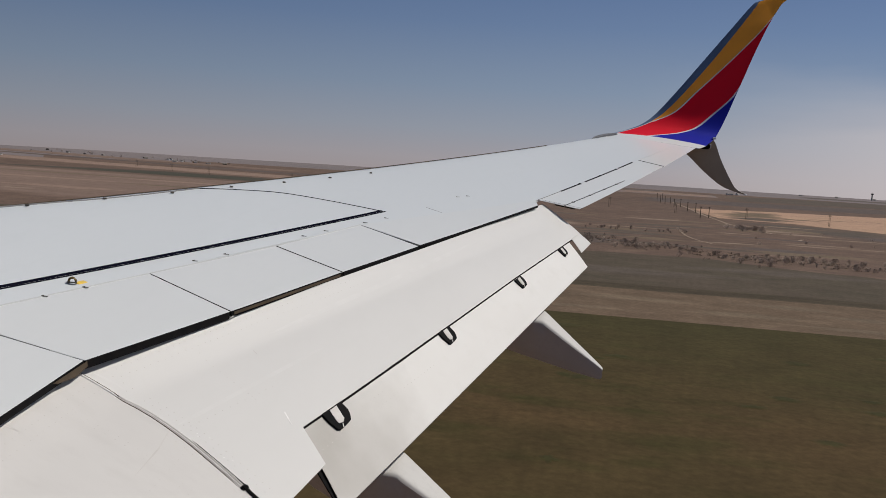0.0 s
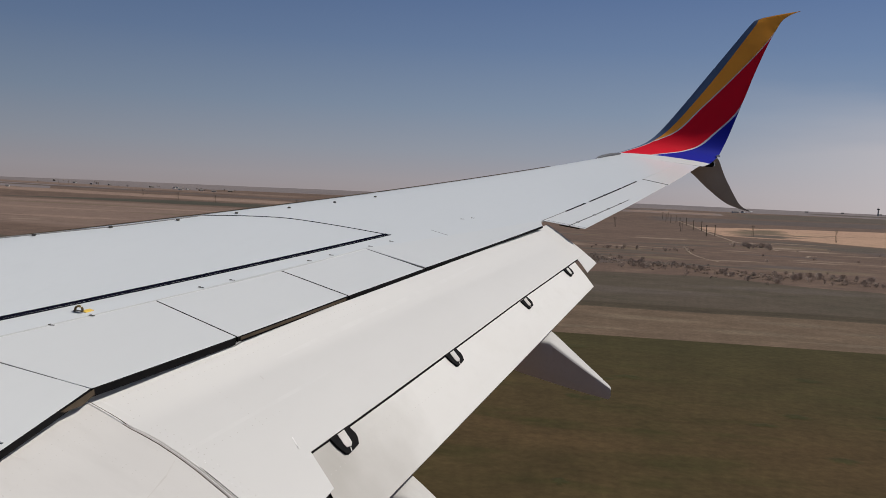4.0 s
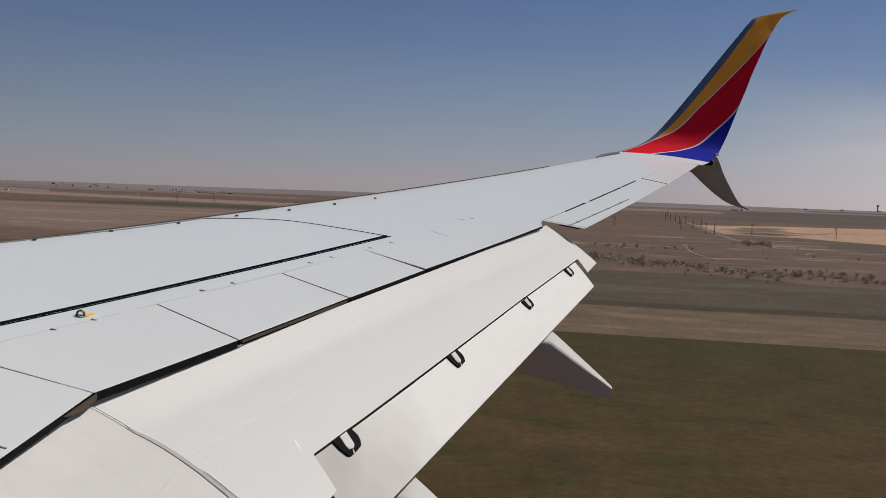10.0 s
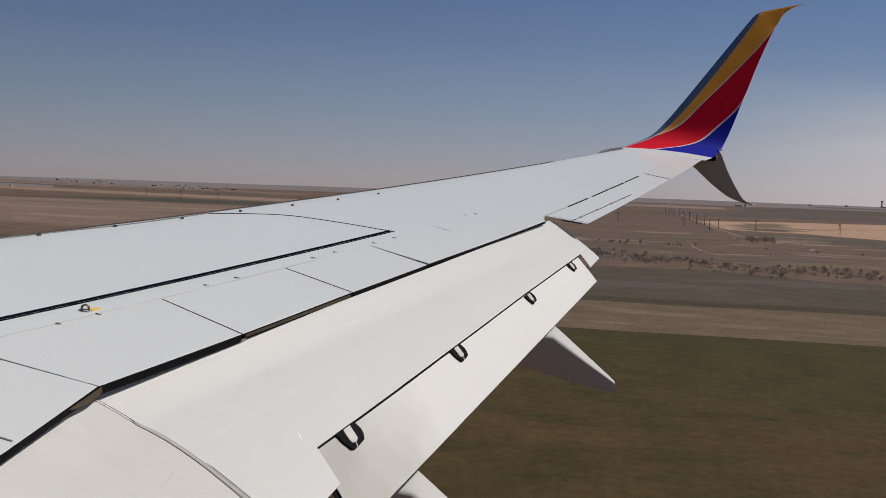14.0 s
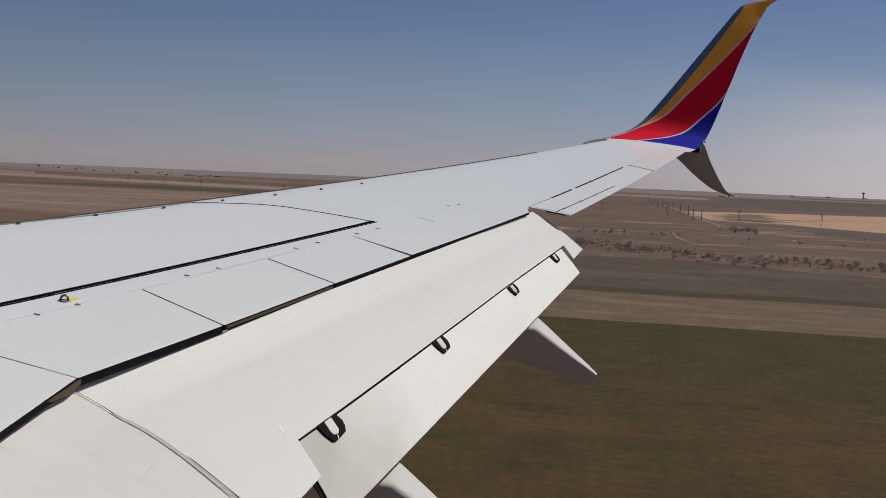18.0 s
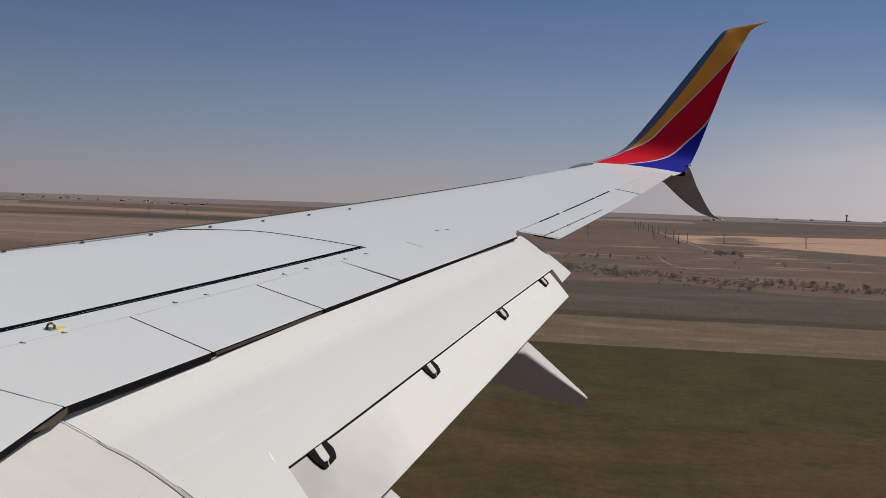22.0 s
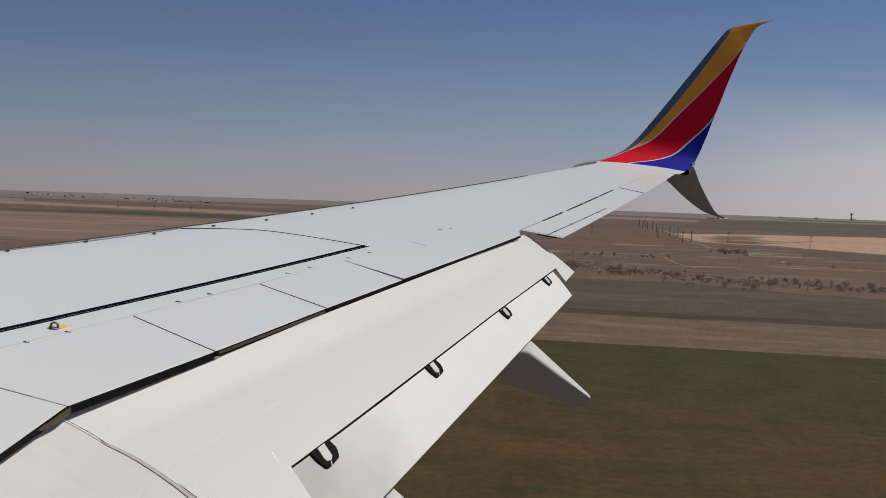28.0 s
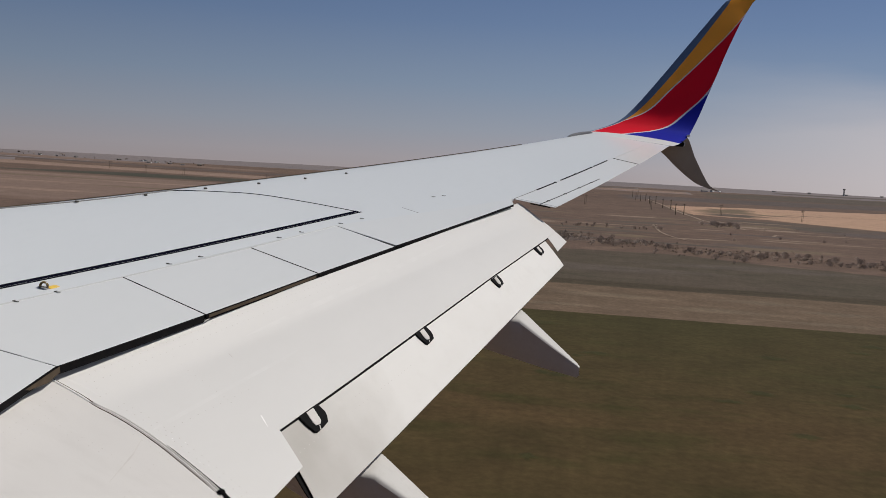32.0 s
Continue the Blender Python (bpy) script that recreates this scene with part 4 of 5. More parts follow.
def soil(key, under=None):
    """Soil or low growth in three tones. under: the soil into which it passes where its cover thins out."""
    m = bpy.data.materials.new(key + "_soil" if under is None else key + "_on_" + under)
    m.use_nodes = True
    n, l = m.node_tree.nodes, m.node_tree.links
    shader = n["Principled BSDF"]
    shader.inputs["Roughness"].default_value = 0.95
    shader.inputs["Specular IOR Level"].default_value = 0.1
    tc = n.new("ShaderNodeTexCoord")

    def cloud(size, detail, along=(1, 1, 1), rough=0.7):
        mp = n.new("ShaderNodeMapping")
        mp.inputs["Scale"].default_value = along
        l.new(tc.outputs["Object"], mp.inputs["Vector"])
        t = n.new("ShaderNodeTexNoise")
        t.inputs["Scale"].default_value = size
        t.inputs["Detail"].default_value = detail
        t.inputs["Roughness"].default_value = rough
        l.new(mp.outputs["Vector"], t.inputs["Vector"])
        return t.outputs["Fac"]

    def ranged(socket, lo, hi, out_lo=0.0, out_hi=1.0):
        k = n.new("ShaderNodeMapRange")
        k.inputs["From Min"].default_value, k.inputs["From Max"].default_value = lo, hi
        k.inputs["To Min"].default_value, k.inputs["To Max"].default_value = out_lo, out_hi
        l.new(socket, k.inputs["Value"])
        return k.outputs["Result"]

    def mixed(factor, a, b):
        x = n.new("ShaderNodeMix")
        x.data_type = "RGBA"
        l.new(factor, x.inputs["Factor"])
        for name, value in (("A", a), ("B", b)):
            if isinstance(value, tuple):
                x.inputs[name].default_value = (*value, 1)
            else:
                l.new(value, x.inputs[name])
        return x.outputs["Result"]

    def summed(socket, scale, other):
        ma = n.new("ShaderNodeMath")
        ma.operation = "MULTIPLY_ADD"
        ma.inputs[1].default_value = scale
        l.new(socket, ma.inputs[0])
        l.new(other, ma.inputs[2])
        return ma.outputs["Value"]

    def tones(which):
        a, b, c, scale, stretch, fine = SOILS[which]
        colour = mixed(ranged(cloud(scale, 9, stretch, 0.6), 0.38, 0.66), a, b)
        colour = mixed(ranged(cloud(fine, 3, stretch, 0.6), 0.5, 0.75), colour, c)
        if which in FAR_TONE:
            tone, y0, y1 = FAR_TONE[which]
            sp = n.new("ShaderNodeSeparateXYZ")
            l.new(tc.outputs["Object"], sp.inputs["Vector"])
            mid = 0.65 * (y1 - y0)
            colour = mixed(ranged(summed(cloud(0.012, 4, (0.4, 1, 1)), 1.3 * (y1 - y0), sp.outputs["Y"]), y0 + mid, y1 + mid), colour, tone)
        return colour

    colour = tones(key)
    if under:
        at = n.new("ShaderNodeAttribute")
        at.attribute_name = "cover"
        spread = summed(cloud(0.02, 6, (0.5, 0.6, 1)), 0.9, at.outputs["Fac"])
        colour = mixed(ranged(spread, 0.45, 1.15), tones(under), colour)
    for size, amount in ((0.9, 0.20), (0.11, 0.18)):       # clods and tufts, then patches
        x = n.new("ShaderNodeVectorMath")
        x.operation = "SCALE"
        l.new(colour, x.inputs[0])
        l.new(ranged(cloud(size, 5, (0.5, 0.45, 1)), 0.3, 0.7, 1 - amount, 1 + amount), x.inputs["Scale"])
        colour = x.outputs["Vector"]
    l.new(colour, shader.inputs["Base Color"])
    return m


M_SCRUB, M_GREEN, M_STRIP, M_PASTURE, M_HAZEPLAIN, M_ROAD, M_YARD, M_FURROW = [soil(k) for k in ("scrub", "wheat", "strip", "pasture", "far", "road", "yard", "furrow")]
M_BANK, M_MEADOW, M_STRAW, M_DAMP = soil("bank", "pasture"), soil("greygreen", "pasture"), soil("weed", "strip"), soil("damp", "wheat")
M_TAN, M_PALE, M_WEED, M_GREYGREEN, M_DARKF, M_CROP = [soil(k, "scrub") for k in ("tan", "pale", "weed", "greygreen", "dark", "crop")]
M_TANWEED, M_TANGREEN = soil("weed", "tan"), soil("greygreen", "tan")
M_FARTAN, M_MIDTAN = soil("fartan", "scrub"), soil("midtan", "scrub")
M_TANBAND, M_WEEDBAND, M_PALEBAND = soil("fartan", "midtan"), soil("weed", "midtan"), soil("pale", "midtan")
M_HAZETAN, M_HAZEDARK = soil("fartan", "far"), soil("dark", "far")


def rise(x, y):
    """Height of the plain: flat near the field, a low swell towards the horizon."""
    r = math.hypot(x, y)
    s = min(max((r - 2100) / 1950, 0), 1)
    far = min(max((r - 500) / 1500, 0), 1)
    return 34.5 * s * s * (3 - 2 * s) - 24 * min(max((r - 4080) / 870, 0), 1) + far * 1.6 * noise.noise((x / 420, y / 420, 3.1)) + far * s * 3 * noise.noise((x / 900, y / 900, 7.7))


def ground_sheet():
    bm = bmesh.new()
    radii = [0, 40, 80, 120, 170, 230, 300, 380, 480, 600, 740, 900, 1080, 1280, 1500, 1740, 2000, 2250, 2500, 2750, 3000, 3250, 3500, 3750, 3900, 4050, 4200, 4450, 4700, 4850, 4950]
    n = 220
    rings = []
    for r in radii[1:]:
        rings.append([bm.verts.new((r * math.cos(math.tau * k / n), r * math.sin(math.tau * k / n), rise(r * math.cos(math.tau * k / n), r * math.sin(math.tau * k / n)))) for k in range(n)])
    mid = bm.verts.new((0, 0, 0))
    for k in range(n):
        bm.faces.new((mid, rings[0][k], rings[0][(k + 1) % n]))
    for a, b, r in zip(rings, rings[1:], radii[1:]):
        for k in range(n):
            f = bm.faces.new((a[k], b[k], b[(k + 1) % n], a[(k + 1) % n]))
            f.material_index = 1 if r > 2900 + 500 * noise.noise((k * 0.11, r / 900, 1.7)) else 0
    return bm


ground = tagged(part("ground", ground_sheet(), M_SCRUB, None, mats=[M_SCRUB, M_HAZEPLAIN]), "dry brown plain reaching to the horizon", "ground", kind="structure")


from mathutils.bvhtree import BVHTree
LAND = BVHTree.FromPolygons([v.co.copy() for v in ground.data.vertices], [tuple(f.vertices) for f in ground.data.polygons])


def land(x, y):
    """Height of the built ground sheet."""
    hit = LAND.ray_cast(Vector((x, y, 400.0)), Vector((0, 0, -1)))[0]
    return hit.z if hit else rise(x, y)


def covered(ob, values):
    """How fully a patch covers the soil below it, corner by corner."""
    at = ob.data.attributes.new("cover", "FLOAT", "POINT")
    at.data.foreach_set("value", values)
    return ob


def field(name, left, right, near, far, mat, label, lift=0.1, wob=4.0, seed=0.0, nx=60, ny=12, fade=0.0, category="field", parent=None, base=-0.04):
    """A field laid on the plain; near and far are functions of x or plain numbers. fade: the width of its thin border, which sinks to the height base."""
    lo = near if callable(near) else (lambda x: near)
    hi = far if callable(far) else (lambda x: far)
    us = [i / nx for i in range(nx + 1)]
    vs = [j / ny for j in range(ny + 1)]
    pts, cover, faces = [], [], []
    for u in us:
        x = lerp(left, right, u)
        a = lo(x) + wob * noise.noise((x / 60, seed, 1.3))
        b = hi(x) + wob * noise.noise((x / 60, seed, 5.9))
        for v in vs:
            y = lerp(a, b, v)
            xx = x + (wob * noise.noise((y / 60, seed, 9.1)) if u in (0, 1) else 0)
            rim = min(min(u, 1 - u) * abs(right - left), min(v, 1 - v) * max(b - a, 0.0))
            cover.append(min(1.0, rim / fade) if fade else 1.0)
            pts.append((xx, y, land(xx, y) + lerp(base, lift, min(1.0, 2 * cover[-1]))))
    n = ny + 1
    for i in range(nx):
        for j in range(ny):
            faces.append((i * n + j, (i + 1) * n + j, (i + 1) * n + j + 1, i * n + j + 1))
    if not fade:              # the near border runs out into the soil
        foot = len(pts)
        for i in range(nx + 1):
            x, y = pts[i * n][0], pts[i * n][1] - 40 * lift
            pts.append((x, y, land(x, y) - 0.04))
            cover.append(1.0)
        faces += [(foot + i, foot + i + 1, (i + 1) * n, i * n) for i in range(nx)]
    me = bpy.data.meshes.new(name)
    me.from_pydata(pts, [], faces)
    me.materials.append(mat)
    me.polygons.foreach_set("use_smooth", [True] * len(me.polygons))
    ob = covered(new(name, me), cover)
    if parent:
        ob.parent = parent
        return ob
    return tagged(ob, label, category, kind="structure")


def patch(name, x, y, w, d, mat, label, lift, seed, turn=0.0, parent=None, category="field", base=-0.04):
    """An uneven patch that thins out at its border: w along, d across, turned by degrees."""
    k = 40
    c, s = math.cos(radians(turn)), math.sin(radians(turn))
    pts, cover, faces = [(x, y, land(x, y) + lift)], [1.0], []
    for rad, full in ((0.22, 0.95), (0.55, 0.65), (0.9, 0.22), (1.25, 0.0)):
        for i in range(k):
            q = math.tau * i / k
            r = rad * (1 + 0.55 * noise.noise((math.cos(q) * 1.6, math.sin(q) * 1.6, seed)) + 0.25 * noise.noise((math.cos(q) * 5, math.sin(q) * 5, seed + 3)))
            a, b = r * w / 2 * math.cos(q), r * d / 2 * math.sin(q)
            px, py = x + a * c - b * s, y + a * s + b * c
            pts.append((px, py, land(px, py) + lerp(base, lift, min(1.0, 2.2 * full))))
            cover.append(full)
    for i in range(k):
        faces.append((0, 1 + i, 1 + (i + 1) % k))
        for g in range(3):
            p, q = 1 + g * k, 1 + (g + 1) * k
            faces.append((p + i, q + i, q + (i + 1) % k, p + (i + 1) % k))
    me = bpy.data.meshes.new(name)
    me.from_pydata(pts, [], faces)
    me.materials.append(mat)
    ob = covered(new(name, me), cover)
    if parent:
        ob.parent = parent
        return ob
    return tagged(ob, label, category, kind="structure")


def slant(base, tilt, swing, span, phase):
    """An uneven field border: a sloping line with slow bends and short steps."""
    return lambda x: base + tilt * x + swing * noise.noise((x / span, phase, 2.2)) + 0.35 * swing * noise.noise((x / span * 4.3, phase, 6.1))


# the bands beside the flight path: wheat, mown strip, bank and pasture
wheat = field("wheat_field", -560, 420, 60, 341, M_GREEN, "green-brown winter wheat field", 0.12, 1.0, 1.0, 120, 10)
field("grass_strip", -900, 900, 341, 436, M_STRIP, "pale mown grass strip beside the wheat", 0.10, 1.0, 2.0, 120, 4)
field("pasture", -1000, 1000, 436, lambda x: table([(-1000, 700), (0, 640), (80, 648), (125, 606), (175, 580), (1000, 540)], x), M_PASTURE, "grey-green winter pasture", 0.10, 10, 3.0, 120, 6)
field("pasture_bank", -1000, 1000, 430, 456, M_BANK, "dark grassy bank along the mown strip", 0.22, 3.0, 4.0, 140, 6, fade=8, category="bank", base=0.08)
for k, (x, y, w, d) in enumerate(((10, 520, 170, 40), (120, 570, 120, 40))):
    patch("pasture_patch", x, y, w, d, M_MEADOW, "browner patch in the pasture", 0.15 + 0.01 * k, 70.0 + k, base=0.08)
for k, (x, y, w, d) in enumerate(((85, 408, 40, 16), (110, 388, 36, 12), (20, 398, 60, 14), (60, 372, 50, 14), (-10, 360, 50, 10), (100, 356, 50, 8))):
    patch("straw_patch", x, y, w, d, M_STRAW, "dry straw on the mown strip", 0.14 + 0.01 * k, 90.0 + k, base=0.08)

# beyond the creek: brown scrub with bare scrapes, then the stubble field
rnd = random.Random(4)
for k in range(46):
    x, y = rnd.uniform(-60, 420), rnd.uniform(700, 1330)
    w, d = rnd.uniform(40, 150), rnd.uniform(10, 46)
    patch("bare_patch", x, y, w, d, (M_GREYGREEN, M_WEED, M_PALE, M_DARKF, M_GREYGREEN)[k % 5] if k % 5 != 2 or k % 3 else M_WEED, "bare patch of soil in the scrub", 0.06 + 0.002 * k, k * 1.7, rnd.uniform(-14, 14))
field("stubble_field", 190, 1250, lambda x: table([(190, 1520), (225, 1570), (298, 1467), (352, 1350), (385, 1268), (520, 1130), (1250, 900)], x), lambda x: table([(190, 1950), (296, 2035), (438, 2160), (670, 2260), (1250, 2400)], x), M_TAN, "tan stubble field on the plain", 0.17, 20, 5.0, 90, 16, fade=26)
for k, (x, y, w, d, turn, mat) in enumerate(((290, 1760, 130, 420, -14, M_TANWEED), (272, 1560, 110, 160, -10, M_TANGREEN), (345, 1660, 120, 60, 8, M_TANWEED), (270, 1330, 120, 130, -20, M_GREYGREEN),
                                              (318, 1205, 120, 210, -24, M_GREYGREEN), (345, 1110, 130, 110, -20, M_DARKF), (250, 1180, 90, 70, -30, M_WEED), (420, 1740, 90, 40, 5, M_TANWEED))):
    patch("weedy_patch", x, y, w, d, mat, "olive patch of weeds beside the stubble", 0.20 + 0.01 * k, 40.0 + k, turn, base=0.15 if mat in (M_TANWEED, M_TANGREEN) else -0.04)
for k, (x, y, w, d, turn) in enumerate(((240, 1085, 100, 40, 10), (215, 1140, 60, 44, 20), (282, 1030, 80, 16, 4), (205, 900, 90, 16, 6), (255, 880, 60, 10, 0), (150, 1020, 40, 20, 0), (40, 1010, 110, 16, 0), (262, 1290, 90, 26, -6), (118, 838, 60, 14, 12), (140, 720, 50, 6, 0))):
    patch("bare_patch", x, y, w, d, M_PALE, "pale bare scrape in the brown scrub", 0.29 + 0.005 * k, 60.0 + k, turn)

# the wider country towards the horizon
field("dark_field", 120, 2600, slant(2330, 0.10, 40, 500, 1.0), slant(2620, 0.12, 40, 600, 2.0), M_DARKF, "brown fallow field behind the stubble", 0.5, 14, 8.0, 80, 8, fade=60)
field("dark_field", 380, 2600, slant(2690, 0.05, 50, 600, 3.0), slant(3120, 0.02, 50, 700, 4.0), M_GREYGREEN, "dark grey-green crop field", 0.7, 14, 9.0, 80, 8, fade=110)
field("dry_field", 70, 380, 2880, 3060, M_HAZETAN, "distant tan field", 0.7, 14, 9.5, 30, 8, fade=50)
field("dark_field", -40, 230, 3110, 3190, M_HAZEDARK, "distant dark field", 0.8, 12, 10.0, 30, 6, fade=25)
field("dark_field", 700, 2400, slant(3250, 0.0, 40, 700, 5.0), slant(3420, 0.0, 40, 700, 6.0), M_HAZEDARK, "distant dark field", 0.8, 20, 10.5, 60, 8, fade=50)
field("dry_field", -1500, -330, slant(760, -0.06, 40, 260, 7.0), slant(1740, 0.02, 30, 300, 8.0), M_MIDTAN, "wide dry pale brown field", 0.4, 12, 11.0, 80, 10, fade=40)
field("dry_field", -2900, -1520, slant(760, -0.10, 60, 300, 9.0), slant(1680, -0.06, 40, 300, 10.0), M_MIDTAN, "wide dry pale brown field", 0.4, 12, 11.5, 60, 8, fade=40)
for k, (x, y, w, d, mat) in enumerate(((-640, 1010, 240, 60, M_TANBAND), (-820, 1250, 340, 50, M_TANBAND), (-660, 1420, 280, 60, M_TANBAND), (-900, 1480, 420, 60, M_WEEDBAND), (-560, 1220, 200, 50, M_WEEDBAND), (-1000, 1600, 380, 50, M_TANBAND), (-615, 915, 40, 26, M_PALEBAND))):
    patch("dry_patch", x, y, w, d, mat, "faint band of drier stubble", 0.42 + 0.01 * k, 110.0 + k, base=0.37)
field("crop_strip", -1330, -560, slant(1775, 0.0, 16, 300, 15.0), lambda x: table([(-1330, 1800), (-1150, 1930), (-1000, 2060), (-560, 2060)], x), M_CROP, "long dark green crop strip", 0.6, 6, 13.0, 80, 8, fade=34)
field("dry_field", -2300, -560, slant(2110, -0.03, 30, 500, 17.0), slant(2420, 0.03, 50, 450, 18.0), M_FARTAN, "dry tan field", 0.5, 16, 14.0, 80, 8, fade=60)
field("dark_field", -2500, -420, slant(2470, -0.02, 30, 500, 19.0), slant(2640, 0.02, 40, 450, 20.0), M_DARKF, "brown fallow strip", 0.55, 16, 14.5, 80, 8, fade=50)
field("dry_field", -3000, -900, slant(2700, 0.03, 40, 500, 21.0), slant(2850, 0.02, 40, 500, 22.0), M_MIDTAN, "distant pale brown field", 0.6, 10, 15.0, 60, 6, fade=50)


def track(name, pts, width, mat, label, category, lift=0.2, wob=0.12, seed=0.0):
    """A band of uneven width along points on the plain."""
    fine = []
    for k in range(len(pts) - 1):
        n = max(3, int(math.dist(pts[k], pts[k + 1]) / 6))
        fine += [spline(pts, k, i / n) for i in range(n)]
    fine.append(list(pts[-1]))
    bm = bmesh.new()
    rows = []
    for k, p in enumerate(fine):
        a, b = Vector(fine[max(k - 1, 0)]), Vector(fine[min(k + 1, len(fine) - 1)])
        t = (b - a).normalized()
        s = Vector((-t.y, t.x))
        w = width / 2 * (1 + wob * 2 * noise.noise((p[0] / 9, p[1] / 9, seed)))
        w2 = width / 2 * (1 + wob * 2 * noise.noise((p[0] / 9, p[1] / 9, seed + 5)))
        row = []
        for q in (Vector(p) + s * w, Vector(p), Vector(p) - s * w2):
            row.append(bm.verts.new((q.x, q.y, land(q.x, q.y) + lift)))
        rows.append(row)
    for a, b in zip(rows, rows[1:]):
        for j in range(2):
            bm.faces.new((a[j], b[j], b[j + 1], a[j + 1]))
    return tagged(part(name, bm, mat, None), label, category, kind="structure")


# dark damp tufts in the wheat
for k in range(44):
    x, y = rnd.uniform(-60, 120), rnd.uniform(110, 335)
    patch("damp_patch", x, y, rnd.uniform(0.012, 0.036) * y, rnd.uniform(0.016, 0.034) * y, M_DAMP, "", 0.16 + 0.002 * k, k * 2.3, rnd.uniform(-12, 12), parent=wheat, base=0.10)

# dirt tracks: the farm lane beside the power line, the hooked path at the creek, the pad past the wheat, the perimeter road
track("farm_lane", [(196, 2460), (198, 2240), (197, 2034), (188, 1740), (184, 1548), (183, 1380), (181, 1276), (190, 1190), (200, 1067)], 4.5, M_ROAD, "pale farm lane beside the power line", "road", 0.37, 0.3, 3.0)
track("dirt_track", [(112, 1080), (103, 1076), (97, 1060), (94, 1010), (91, 919), (95, 850), (104, 812)], 2.4, M_ROAD, "hooked pale dirt path near the creek", "road", 0.36, 0.4, 4.0)
track("dirt_track", [(206, 960), (214, 985), (222, 990)], 3.4, M_ROAD, "short pale dirt scrape", "road", 0.36, 0.4, 5.0)
track("dirt_track", [(158, 150), (156, 188), (154, 235), (153, 282), (148, 345), (152, 375), (165, 380), (205, 379), (240, 376)], 2.6, M_ROAD, "narrow dirt track to a small pad", "road", 0.22)
track("gravel_pad", [(228, 375), (240, 377), (252, 377)], 9, M_ROAD, "gravel pad at the end of the track", "pad", 0.26)
track("perimeter_road", [(-1500, 196), (-1100, 198), (-930, 199), (-880, 205), (-855, 200), (-838, 175), (-832, 140), (-830, 95)], 4.0, M_ROAD, "pale gravel perimeter road with a bend", "road", 0.3)
track("perimeter_road", [(-1500, 176), (-1100, 178), (-930, 181), (-886, 184), (-868, 172), (-861, 140), (-858, 95)], 5.5, M_ROAD, "wide pale gravel road with a bend", "road", 0.3)
field("bare_yard", -1500, -566, 60, 180, M_YARD, "bare brown ground inside the road", 0.14, 2, 20.0, 60, 8)
furrowed = field("furrowed_field", 640, 1500, 60, 340, M_FURROW, "ploughed field with pale furrows", 0.14, 2, 21.0, 80, 8)
for k in range(40):
    field("furrow", 660 + 20 * k, 664 + 20 * k, 65, 335, M_ROAD, "", 0.22, 1.2, 30 + k, 2, 16, parent=furrowed)
field("wheat_field", 425, 636, 60, 341, M_GREEN, "green-brown winter wheat field", 0.13, 1.5, 22.0, 40, 10)

# ---- things on the plain ----
M_BARK = material("grey_bark", (0.19, 0.158, 0.130), 0.9, second=(0.24, 0.20, 0.165), scale=3, spec=0.1)
M_BRUSH = material("dry_brush", (0.125, 0.098, 0.078), 0.95, second=(0.16, 0.128, 0.103), scale=0.5, spec=0.05)
M_TWIG = material("bare_twigs", (0.33, 0.265, 0.222), 0.95, second=(0.40, 0.33, 0.28), scale=0.8, spec=0.05)
M_WOOD = material("weathered_pole", (0.085, 0.068, 0.052), 0.85, second=(0.12, 0.10, 0.08), scale=0.6, spec=0.1)
M_WIRE = material("power_wire", (0.05, 0.05, 0.05), 0.6, second=(0.08, 0.08, 0.08), scale=1)
M_TIN = material("galvanised_steel", (0.50, 0.51, 0.53), 0.4, metal=0.6, second=(0.42, 0.43, 0.45), scale=0.8)
M_WALL = material("white_siding", (0.62, 0.60, 0.57), 0.7, second=(0.55, 0.53, 0.50), scale=0.5)
M_ROOF = material("grey_shingle", (0.14, 0.125, 0.115), 0.85, second=(0.19, 0.17, 0.155), scale=0.8)
M_PANE = material("dark_glass", (0.03, 0.035, 0.045), 0.15, second=(0.04, 0.045, 0.055), scale=1)
M_CONC = material("concrete", (0.34, 0.33, 0.31), 0.8, second=(0.28, 0.27, 0.255), scale=0.3)


